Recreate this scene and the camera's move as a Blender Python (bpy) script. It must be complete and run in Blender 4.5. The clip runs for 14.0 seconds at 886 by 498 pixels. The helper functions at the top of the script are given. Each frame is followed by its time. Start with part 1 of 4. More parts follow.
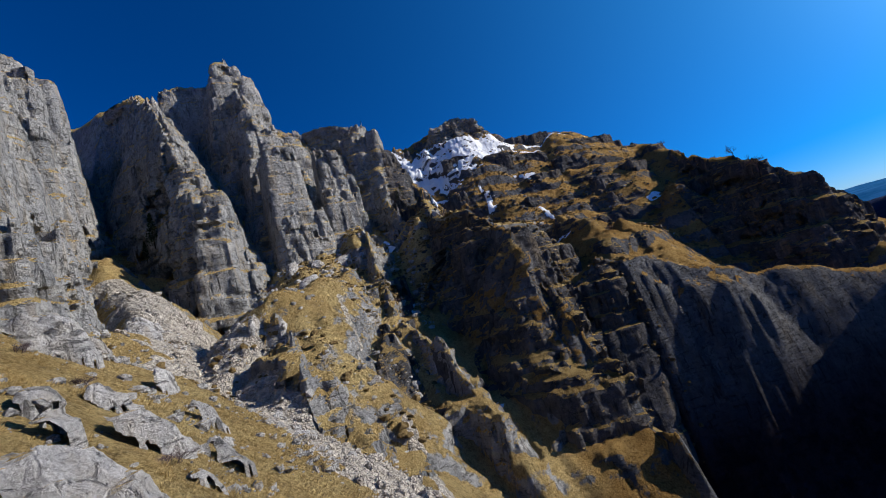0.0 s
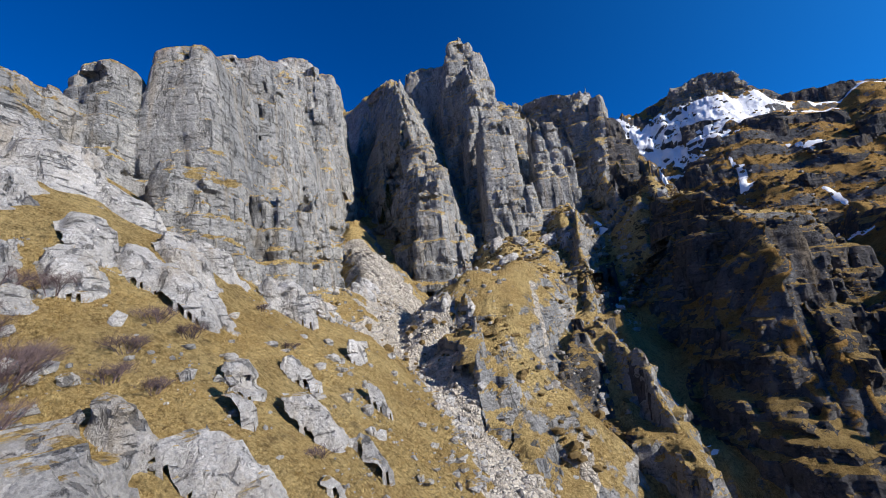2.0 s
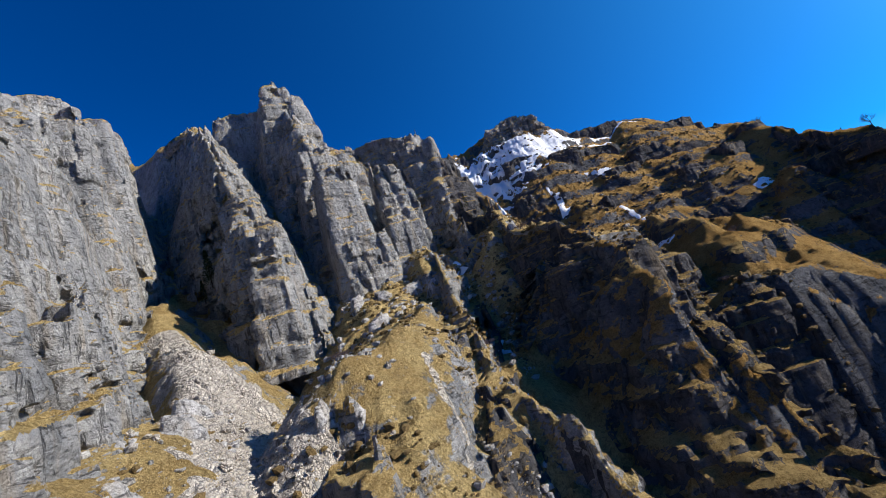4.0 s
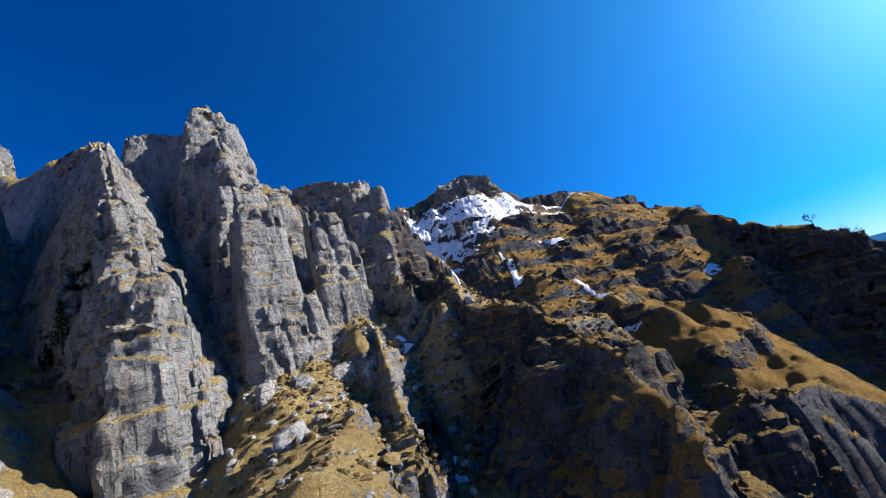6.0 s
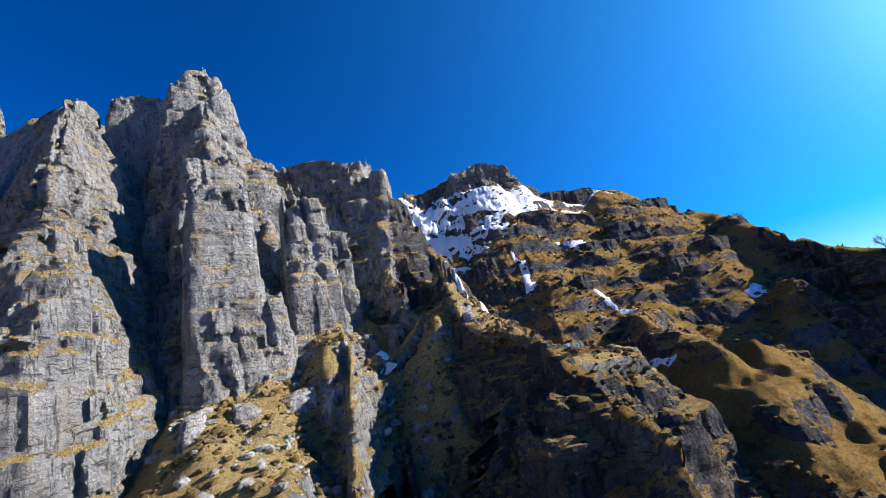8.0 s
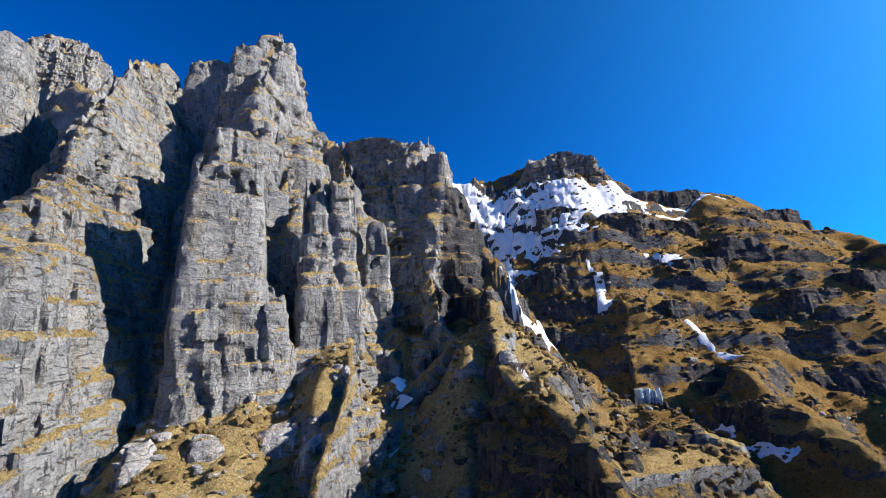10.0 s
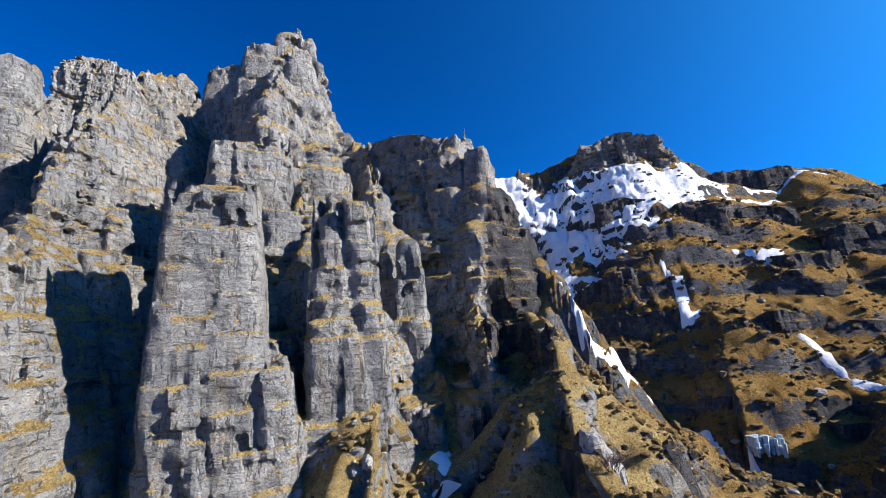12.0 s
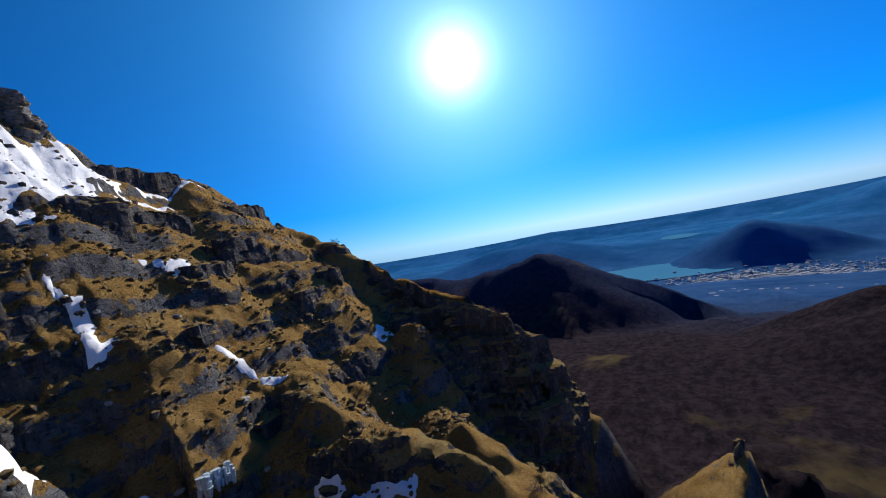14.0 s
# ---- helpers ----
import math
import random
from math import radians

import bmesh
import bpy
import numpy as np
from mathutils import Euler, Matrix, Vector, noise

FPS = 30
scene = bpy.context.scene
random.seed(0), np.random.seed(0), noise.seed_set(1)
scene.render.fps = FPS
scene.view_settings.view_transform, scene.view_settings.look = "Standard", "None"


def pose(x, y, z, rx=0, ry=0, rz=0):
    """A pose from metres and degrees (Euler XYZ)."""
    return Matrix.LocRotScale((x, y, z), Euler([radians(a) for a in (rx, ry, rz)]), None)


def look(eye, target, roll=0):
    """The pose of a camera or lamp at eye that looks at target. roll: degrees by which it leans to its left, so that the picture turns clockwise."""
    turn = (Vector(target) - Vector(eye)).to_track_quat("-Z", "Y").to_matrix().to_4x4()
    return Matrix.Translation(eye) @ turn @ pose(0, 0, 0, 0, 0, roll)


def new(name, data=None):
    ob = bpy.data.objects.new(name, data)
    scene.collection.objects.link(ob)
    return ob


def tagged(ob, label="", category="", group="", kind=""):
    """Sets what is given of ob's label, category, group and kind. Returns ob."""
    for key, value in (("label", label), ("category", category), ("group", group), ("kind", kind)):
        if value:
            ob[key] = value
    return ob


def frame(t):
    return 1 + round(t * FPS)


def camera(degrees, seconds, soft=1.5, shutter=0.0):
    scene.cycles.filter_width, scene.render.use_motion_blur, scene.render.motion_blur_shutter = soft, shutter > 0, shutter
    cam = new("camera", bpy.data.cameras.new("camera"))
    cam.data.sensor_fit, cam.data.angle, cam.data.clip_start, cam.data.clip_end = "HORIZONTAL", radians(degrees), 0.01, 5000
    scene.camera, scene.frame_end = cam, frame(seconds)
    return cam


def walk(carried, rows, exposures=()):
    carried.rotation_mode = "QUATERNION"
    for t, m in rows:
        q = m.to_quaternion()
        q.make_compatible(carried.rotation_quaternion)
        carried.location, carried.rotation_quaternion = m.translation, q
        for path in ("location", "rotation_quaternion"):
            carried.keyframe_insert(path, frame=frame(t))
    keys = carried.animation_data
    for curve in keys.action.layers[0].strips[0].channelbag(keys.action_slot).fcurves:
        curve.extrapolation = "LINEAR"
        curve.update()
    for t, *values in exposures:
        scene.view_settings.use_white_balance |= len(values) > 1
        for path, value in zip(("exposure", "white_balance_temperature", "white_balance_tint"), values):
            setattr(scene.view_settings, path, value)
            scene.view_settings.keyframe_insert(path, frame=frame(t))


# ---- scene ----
import collections
import itertools

cam = camera(93.3, 14.0, soft=1.0)
# seconds, place in metres, turn in degrees
PATH = [
    (0.0, 0.0, 0.0, 0.0, 97.8, 15.88, 2.15),
    (0.5, 3.03, 0.26, 0.19, 98.11, 0.36, 21.85),
    (1.0, 4.86, 0.73, 0.76, 94.18, -10.11, 33.79),
    (1.5, 4.45, 1.98, 1.59, 93.21, -6.33, 35.32),
    (2.0, 2.31, 4.05, 2.54, 99.07, 6.26, 30.42),
    (2.5, 0.27, 6.45, 3.53, 101.72, 11.03, 26.77),
    (3.0, -2.01, 9.02, 5.13, 100.21, 13.98, 20.23),
    (3.5, -4.16, 11.81, 6.68, 99.46, 17.54, 13.47),
    (3.7, -4.81, 12.99, 7.29, 99.81, 18.24, 11.91),
    (5.8, -7.58, 28.95, 15.91, 104.56, 15.2, 1.38),
    (6.0, -7.67, 30.64, 16.65, 104.62, 15.54, 0.31),
    (6.5, -7.56, 34.91, 18.24, 105.2, 16.31, -1.1),
    (7.0, -7.02, 38.71, 19.59, 106.13, 16.08, -1.07),
    (7.2, -6.49, 40.15, 20.21, 105.61, 14.71, -1.25),
    (9.3, 2.43, 57.18, 27.92, 100.8, 5.16, 5.97),
    (9.5, 2.87, 58.67, 28.69, 101.05, 3.8, 7.1),
    (10.0, 3.19, 62.3, 30.67, 101.46, 2.74, 10.47),
    (10.5, 2.99, 65.96, 32.84, 100.48, 3.3, 14.25),
    (11.0, 2.23, 69.73, 34.9, 101.53, 6.95, 16.11),
    (11.5, 1.58, 73.36, 36.99, 100.63, 5.55, 17.25),
    (12.0, 0.61, 77.19, 39.06, 100.55, 4.62, 16.88),
    (12.5, -1.54, 81.89, 41.04, 98.99, 8.63, 3.91),
    (13.0, -4.23, 86.93, 42.81, 96.78, 10.34, -17.06),
    (13.5, -6.19, 92.39, 43.72, 93.83, 11.29, -38.95),
    (14.0, -7.4, 98.13, 45.28, 88.94, 9.91, -61.5),
]
walk(cam, [(t, pose(x, y, z, rx, ry, rz)) for t, x, y, z, rx, ry, rz in PATH], [(0.0, 0.3), (1.0, 0.70), (1.5, 0.72), (3.0, 0.62), (6.0, 0.88), (9.5, 1.0), (12.5, 1.0), (14.0, 0.35)])

# ---- sky, sun and exposure ----
SUN_AZIMUTH, SUN_HEIGHT = 85.0, 24.0   # degrees clockwise from +y, and above the horizon
world = bpy.data.worlds.new("sky")
scene.world = world
world.use_nodes = True
wn = world.node_tree.nodes
sky = wn.new("ShaderNodeTexSky")
sky.sky_type = "NISHITA"
sky.sun_disc = False
sky.sun_elevation, sky.sun_rotation = radians(SUN_HEIGHT), radians(SUN_AZIMUTH)
sky.altitude, sky.air_density, sky.dust_density, sky.ozone_density = 2000, 1.0, 0.25, 3.0
wn["Background"].inputs["Strength"].default_value = 0.066
deep = wn.new("ShaderNodeHueSaturation")
deep.inputs["Saturation"].default_value = 1.22
# clear mountain air: less red, more blue
air = wn.new("ShaderNodeVectorMath")
air.operation = "MULTIPLY"
air.inputs[1].default_value = (0.50, 0.72, 1.24)
world.node_tree.links.new(sky.outputs["Color"], air.inputs[0])
world.node_tree.links.new(air.outputs[0], deep.inputs["Color"])

way = Vector((math.sin(radians(SUN_AZIMUTH)) * math.cos(radians(SUN_HEIGHT)), math.cos(radians(SUN_AZIMUTH)) * math.cos(radians(SUN_HEIGHT)), math.sin(radians(SUN_HEIGHT))))
# bright haze round the sun, fading outwards
toward = wn.new("ShaderNodeVectorMath")
toward.operation = "DOT_PRODUCT"
toward.inputs[1].default_value = Vector((0.850, 0.361, 0.384))
world.node_tree.links.new(wn.new("ShaderNodeTexCoord").outputs["Generated"], toward.inputs[0])
ahead = wn.new("ShaderNodeMath")
ahead.operation = "MAXIMUM"
ahead.inputs[1].default_value = 0.0
world.node_tree.links.new(toward.outputs["Value"], ahead.inputs[0])
glow = deep.outputs["Color"]
for power, colour in ((6000, (900, 900, 890)), (400, (14, 16, 17)), (40, (3.5, 6, 6.6)), (8, (0.4, 2.0, 3.0)), (2, (0.10, 0.8, 1.6))):
    fade = wn.new("ShaderNodeMath")
    fade.operation = "POWER"
    fade.inputs[1].default_value = power
    world.node_tree.links.new(ahead.outputs[0], fade.inputs[0])
    add = wn.new("ShaderNodeVectorMath")
    add.operation = "MULTIPLY_ADD"
    world.node_tree.links.new(fade.outputs[0], add.inputs[0])
    add.inputs[1].default_value = colour
    world.node_tree.links.new(glow, add.inputs[2])
    glow = add.outputs[0]
world.node_tree.links.new(glow, wn["Background"].inputs["Color"])

sun = new("sun", bpy.data.lights.new("sun", "SUN"))
sun.matrix_world = look(way * 400, (0, 0, 0))
sun.data.energy, sun.data.angle, sun.data.color = 5.0, radians(0.5), (1.0, 0.92, 0.80)

# ---- noise on arrays ----
def hashed(ix, iy, iz, seed=0):
    """A steady random number from 0 to 1 for every lattice cell."""
    n = (ix.astype(np.int64) * 374761393 + iy.astype(np.int64) * 668265263 + iz.astype(np.int64) * 2147483647 + seed * 974634777) & 0xFFFFFFFF
    n = ((n ^ (n >> 13)) * 1274126177) & 0xFFFFFFFF
    n = ((n ^ (n >> 16)) * 2246822519) & 0xFFFFFFFF
    return ((n ^ (n >> 15)) & 0xFFFFFF) / float(0x1000000)


def smooth_noise(x, y, z, seed=0):
    """Value noise from -1 to 1."""
    fx, fy, fz = np.floor(x), np.floor(y), np.floor(z)
    u, v, w = x - fx, y - fy, z - fz
    u, v, w = u * u * (3 - 2 * u), v * v * (3 - 2 * v), w * w * (3 - 2 * w)
    out = 0
    for a in (0, 1):
        for b in (0, 1):
            for c in (0, 1):
                out = out + hashed(fx + a, fy + b, fz + c, seed) * (u if a else 1 - u) * (v if b else 1 - v) * (w if c else 1 - w)
    return out * 2 - 1


def fbm(x, y, z, octaves=4, seed=0):
    out, gain = 0, 0.5
    for n in range(octaves):
        out = out + gain * smooth_noise(x * 2**n, y * 2**n, z * 2**n, seed + n)
        gain *= 0.5
    return out


def blocks(x, y, z, wide, tall, seed=0):
    """Bedded rock: steps that stay level over warped blocks, -1 to 1."""
    wx = smooth_noise(x / wide * 0.45, y / wide * 0.45, z / tall * 0.4, seed + 50) * 0.45
    wz = smooth_noise(x / wide * 0.3, y / wide * 0.3, z / tall * 0.5, seed + 60) * 0.35
    return hashed(np.floor(x / wide + wx), np.floor(y / wide - wx), np.floor(z / tall + wz), seed) * 2 - 1


def rock_relief(x, y, z, size=1.0):
    """How far a rock face stands out, in metres."""
    tall = blocks(x, y, z, 6.0, 17.0, 1) * 1.0 + blocks(x, y, z, 2.8, 6.0, 2) * 0.36 + blocks(x, y, z, 1.2, 1.5, 3) * 0.14
    tall = tall + blocks(x, y, z, 16.0, 2.3, 4) * 0.28
    crack = np.clip(1 - np.abs(smooth_noise(x / 5.5, y / 5.5, z / 34, 71)) / 0.07, 0, 1)
    tall = tall - 1.1 * crack
    return size * (tall + 1.3 * fbm(x / 14, y / 14, z / 22, 2, 7) + 0.18 * fbm(x / 2.2, y / 2.2, z / 3.0, 3, 9))


# ---- materials ----
def material(name):
    m = bpy.data.materials.new(name)
    m.use_nodes = True
    return m, m.node_tree, m.node_tree.nodes["Principled BSDF"]


class Net:
    """Short words for the nodes of a material."""

    def __init__(self, tree):
        self.tree = tree
        self.place = self.node("ShaderNodeNewGeometry")

    def node(self, kind, **values):
        n = self.tree.nodes.new(kind)
        for key, value in values.items():
            if key in n.inputs:
                if isinstance(value, bpy.types.NodeSocket):
                    self.tree.links.new(value, n.inputs[key])
                else:
                    n.inputs[key].default_value = value
        return n

    def noise(self, scale, detail=6, rough=0.6, stretch=None, distortion=0.0):
        at = self.place.outputs["Position"]
        if stretch:
            at = self.math3("MULTIPLY", at, stretch)
        return self.node("ShaderNodeTexNoise", Vector=at, Scale=scale, Detail=detail, Roughness=rough, Distortion=distortion).outputs["Fac"]

    def cells(self, scale, stretch=None, feature="F1", out="Distance"):
        at = self.place.outputs["Position"]
        if stretch:
            at = self.math3("MULTIPLY", at, stretch)
        n = self.node("ShaderNodeTexVoronoi", Vector=at, Scale=scale)
        n.feature = feature
        return n.outputs[out]

    def math3(self, op, a, b):
        n = self.tree.nodes.new("ShaderNodeVectorMath")
        n.operation = op
        for i, v in enumerate((a, b)):
            if isinstance(v, bpy.types.NodeSocket):
                self.tree.links.new(v, n.inputs[i])
            else:
                n.inputs[i].default_value = v
        return n.outputs[0]

    def math(self, op, a, b=0.0, clamp=False):
        n = self.tree.nodes.new("ShaderNodeMath")
        n.operation, n.use_clamp = op, clamp
        for i, v in enumerate((a, b)):
            if isinstance(v, bpy.types.NodeSocket):
                self.tree.links.new(v, n.inputs[i])
            else:
                n.inputs[i].default_value = v
        return n.outputs[0]

    def span(self, value, low, high, to_low=0.0, to_high=1.0):
        n = self.node("ShaderNodeMapRange")
        n.interpolation_type = "SMOOTHSTEP"
        self.tree.links.new(value, n.inputs["Value"])
        for key, v in (("From Min", low), ("From Max", high), ("To Min", to_low), ("To Max", to_high)):
            n.inputs[key].default_value = v
        return n.outputs["Result"]

    def mix(self, fac, a, b, blend="MIX"):
        n = self.tree.nodes.new("ShaderNodeMix")
        n.data_type, n.blend_type = "RGBA", blend
        for key, v in (("Factor", fac), ("A", a), ("B", b)):
            sockets = [s for s in n.inputs if s.name == key and s.type == ("VALUE" if key == "Factor" else "RGBA")]
            if isinstance(v, bpy.types.NodeSocket):
                self.tree.links.new(v, sockets[0])
            else:
                sockets[0].default_value = v if key == "Factor" else (*v, 1)
        return [s for s in n.outputs if s.type == "RGBA"][0]

    def bump(self, height, strength, distance, normal=None):
        n = self.node("ShaderNodeBump", Height=height, Strength=strength, Distance=distance)
        if normal is not None:
            self.tree.links.new(normal, n.inputs["Normal"])
        return n.outputs["Normal"]

    def up(self):
        n = self.tree.nodes.new("ShaderNodeSeparateXYZ")
        self.tree.links.new(self.place.outputs["Normal"], n.inputs[0])
        return n.outputs["Z"]


def shaken(net, amount, scale):
    """Places pushed about by noise, so that cells lose their roundness."""
    n = net.node("ShaderNodeTexNoise", Vector=net.place.outputs["Position"], Scale=scale, Detail=4, Roughness=0.6)
    return net.math3("ADD", net.place.outputs["Position"], net.math3("MULTIPLY", n.outputs["Color"], (amount, amount, amount)))


def blocky(net, at, stretch, scale):
    """Broken blocks: a random value for each, and how near the joint is."""
    where = net.math3("MULTIPLY", at, stretch)
    one = net.node("ShaderNodeTexVoronoi", Vector=where, Scale=scale)
    edge = net.node("ShaderNodeTexVoronoi", Vector=where, Scale=scale)
    edge.feature = "DISTANCE_TO_EDGE"
    sep = net.tree.nodes.new("ShaderNodeSeparateColor")
    net.tree.links.new(one.outputs["Color"], sep.inputs[0])
    return sep.outputs[0], edge.outputs["Distance"]


def rock_look(net, light, dark, warm, jointed=0.15):
    """Grey limestone: joints and blocks at two sizes, beds, blue-grey washed faces, rusty and black streaks; its colour and relief."""
    at = shaken(net, 1.6, 0.35)
    big_block, big_joint = blocky(net, at, (1, 1, 0.42), 0.42)
    small_block, small_joint = blocky(net, shaken(net, 0.7, 0.9), (1, 1, 0.75), 1.25)
    wash = net.span(net.noise(0.09, 4), 0.38, 0.64)
    fine = net.span(net.noise(1.4, 9, 0.75), 0.34, 0.70)
    streak = net.span(net.noise(0.55, 5, 0.6, (1, 1, 0.12)), 0.52, 0.68)
    stain = net.span(net.noise(0.30, 6, 0.7, (1, 1, 0.35)), 0.54, 0.66)
    col = net.mix(wash, light, dark)
    col = net.mix(net.math("MULTIPLY", fine, 0.64), col, tuple(v * 0.5 for v in dark))
    grain = net.span(net.noise(5.5, 6, 0.8), 0.42, 0.60)
    col = net.mix(net.math("MULTIPLY", grain, 0.58), col, tuple(v * 0.38 for v in dark))
    col = net.mix(net.math("MULTIPLY", big_block, 0.35), col, tuple(v * 1.25 for v in light))
    col = net.mix(net.math("MULTIPLY", small_block, 0.30), col, tuple(v * 0.6 for v in dark))
    col = net.mix(net.math("MULTIPLY", streak, 0.40), col, warm)
    col = net.mix(net.math("MULTIPLY", stain, 0.38), col, (0.07, 0.07, 0.075))
    joint = net.math("MAXIMUM", net.span(big_joint, 0.0, 0.045, 1.0, 0.0), net.math("MULTIPLY", net.span(small_joint, 0.0, 0.06, 1.0, 0.0), 0.6))
    broken = net.span(net.noise(0.6, 4, 0.6), 0.40, 0.58)
    joint = net.math("MULTIPLY", joint, net.math("MULTIPLY", broken, jointed))
    # thin dark beds and cracks
    crack = net.span(net.noise(0.9, 7, 0.7, (0.5, 0.5, 2.4), 0.6), 0.57, 0.63)
    split = net.span(net.noise(0.8, 6, 0.65, (1.6, 1.6, 0.3), 0.5), 0.575, 0.62)
    joint = net.math("MAXIMUM", joint, net.math("MULTIPLY", net.math("MAXIMUM", crack, split), 0.9))
    col = net.mix(net.math("MULTIPLY", joint, 0.60), col, (0.03, 0.03, 0.033))
    rough = net.math("ADD", net.noise(1.3, 10, 0.74), net.math("MULTIPLY", net.noise(0.5, 6, 0.6, (0.3, 0.3, 2.2)), 0.8))
    rough = net.math("ADD", rough, net.math("ADD", net.math("MULTIPLY", big_block, 0.35), net.math("MULTIPLY", small_block, 0.2)))
    return col, net.math("SUBTRACT", rough, net.math("MULTIPLY", joint, 0.8))


def mountain(name, edge, soft, light=(0.52, 0.515, 0.51), dark=(0.28, 0.295, 0.32), warm=(0.34, 0.27, 0.18), grass=(0.62, 0.475, 0.225), dry=(0.40, 0.27, 0.11), far=False, jointed=0.15, spread=0.5):
    """Rock where it is steep, dry winter grass where it can hold; far: painted shade east of the ravine, bare woods and
    painted blue haze beyond the hill.
    """
    m, tree, shader = material(name)
    net = Net(tree)
    stone, stone_relief = rock_look(net, light, dark, warm, jointed)
    patch = net.span(net.noise(0.16, 7, 0.7), 0.38, 0.62)
    tuft = net.span(net.noise(1.7, 9, 0.8), 0.42, 0.64)
    blade = net.span(net.noise(6.0, 5, 0.75, (1, 1, 0.35)), 0.40, 0.62)
    soil = net.span(net.noise(0.42, 7, 0.7), 0.56, 0.72)
    turf = net.mix(patch, grass, dry)
    turf = net.mix(net.math("MULTIPLY", tuft, 0.68), turf, tuple(v * 0.45 for v in dry))
    turf = net.mix(net.math("MULTIPLY", blade, 0.50), turf, tuple(min(1, v * 1.4) for v in grass))
    turf = net.mix(net.math("MULTIPLY", soil, 0.6), turf, (0.13, 0.10, 0.07))
    heath = net.span(net.noise(2.6, 6, 0.7, (1, 1, 0.5)), 0.54, 0.63)
    turf = net.mix(net.math("MULTIPLY", heath, 0.42), turf, (0.075, 0.055, 0.028))
    hold = net.math("ADD", net.up(), net.math("MULTIPLY", net.math("SUBTRACT", net.noise(0.8, 9, 0.72), 0.5), 0.9))
    hold = net.math("ADD", hold, net.math("MULTIPLY", net.math("SUBTRACT", net.noise(0.17, 5, 0.6), 0.5), spread))
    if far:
        # darker, barer ground east of the ravine: shade put into its colour
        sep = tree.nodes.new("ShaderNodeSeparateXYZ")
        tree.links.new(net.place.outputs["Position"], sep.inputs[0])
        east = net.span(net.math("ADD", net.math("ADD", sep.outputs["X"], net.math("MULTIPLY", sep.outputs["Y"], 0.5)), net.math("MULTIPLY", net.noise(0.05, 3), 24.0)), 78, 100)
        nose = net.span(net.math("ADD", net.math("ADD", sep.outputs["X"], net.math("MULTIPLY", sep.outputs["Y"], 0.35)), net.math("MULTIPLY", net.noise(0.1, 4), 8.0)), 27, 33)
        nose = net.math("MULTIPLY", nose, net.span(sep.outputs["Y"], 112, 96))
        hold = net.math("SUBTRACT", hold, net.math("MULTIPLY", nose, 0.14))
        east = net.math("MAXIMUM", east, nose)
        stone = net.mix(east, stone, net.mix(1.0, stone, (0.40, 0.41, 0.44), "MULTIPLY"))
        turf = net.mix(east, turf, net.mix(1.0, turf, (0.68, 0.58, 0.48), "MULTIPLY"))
    mask = net.span(hold, edge - soft, edge + soft)
    colour = net.mix(mask, stone, turf)
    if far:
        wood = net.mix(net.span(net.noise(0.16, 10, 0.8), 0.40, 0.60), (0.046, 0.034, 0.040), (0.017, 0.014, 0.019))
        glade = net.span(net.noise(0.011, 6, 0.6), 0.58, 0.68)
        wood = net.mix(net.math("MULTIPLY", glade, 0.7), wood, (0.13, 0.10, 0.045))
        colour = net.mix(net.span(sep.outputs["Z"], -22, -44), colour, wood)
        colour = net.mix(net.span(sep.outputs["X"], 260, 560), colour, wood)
        # haze put into the base colour, bluer and then paler with distance
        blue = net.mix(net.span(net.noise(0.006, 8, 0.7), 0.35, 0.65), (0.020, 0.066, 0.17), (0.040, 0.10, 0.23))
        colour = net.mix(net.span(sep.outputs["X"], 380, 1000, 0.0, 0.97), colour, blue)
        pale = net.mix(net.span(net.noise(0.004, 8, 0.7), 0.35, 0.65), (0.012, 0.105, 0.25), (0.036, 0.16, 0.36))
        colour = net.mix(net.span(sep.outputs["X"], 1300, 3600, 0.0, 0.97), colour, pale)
    tree.links.new(colour, shader.inputs["Base Color"])
    shader.inputs["Roughness"].default_value = 0.92
    shader.inputs["Specular IOR Level"].default_value = 0.0
    relief = net.math("ADD", net.math("MULTIPLY", stone_relief, net.math("SUBTRACT", 1.0, mask)), net.math("MULTIPLY", net.math("ADD", net.noise(1.5, 8, 0.78), net.noise(4.0, 5, 0.75)), net.math("MULTIPLY", mask, 1.3)))
    tree.links.new(net.bump(relief, 1.0, 0.95), shader.inputs["Normal"])
    return m


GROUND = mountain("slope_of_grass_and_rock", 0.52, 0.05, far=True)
ROCK = mountain("limestone", 0.44, 0.05, spread=0.9)
BARE_ROCK = mountain("bare_limestone", 0.97, 0.05, light=(0.76, 0.745, 0.74), dark=(0.54, 0.535, 0.545), jointed=0.15)
# limestone of the spur and flank, with shade put into its darker colour
SHADED_ROCK = mountain("shaded_limestone", 0.66, 0.05, light=(0.16, 0.155, 0.165), dark=(0.075, 0.08, 0.09), grass=(0.40, 0.29, 0.13), dry=(0.25, 0.17, 0.07))


def plain_material(name, one, two, scale, rough=0.9, bump=0.4, distance=0.2, gloss=0.2, detail=8):
    """Two colours broken by noise at two scales, with relief."""
    m, tree, shader = material(name)
    net = Net(tree)
    a = net.span(net.noise(scale, detail, 0.7), 0.36, 0.66)
    b = net.span(net.noise(scale * 7, 5, 0.7), 0.3, 0.7)
    col = net.mix(net.math("MULTIPLY", net.math("ADD", a, b), 0.5), one, two)
    tree.links.new(col, shader.inputs["Base Color"])
    shader.inputs["Roughness"].default_value = rough
    shader.inputs["Specular IOR Level"].default_value = gloss
    tree.links.new(net.bump(net.math("ADD", net.noise(scale * 3, detail, 0.75), net.noise(scale * 14, 4, 0.7)), bump, distance), shader.inputs["Normal"])
    return m


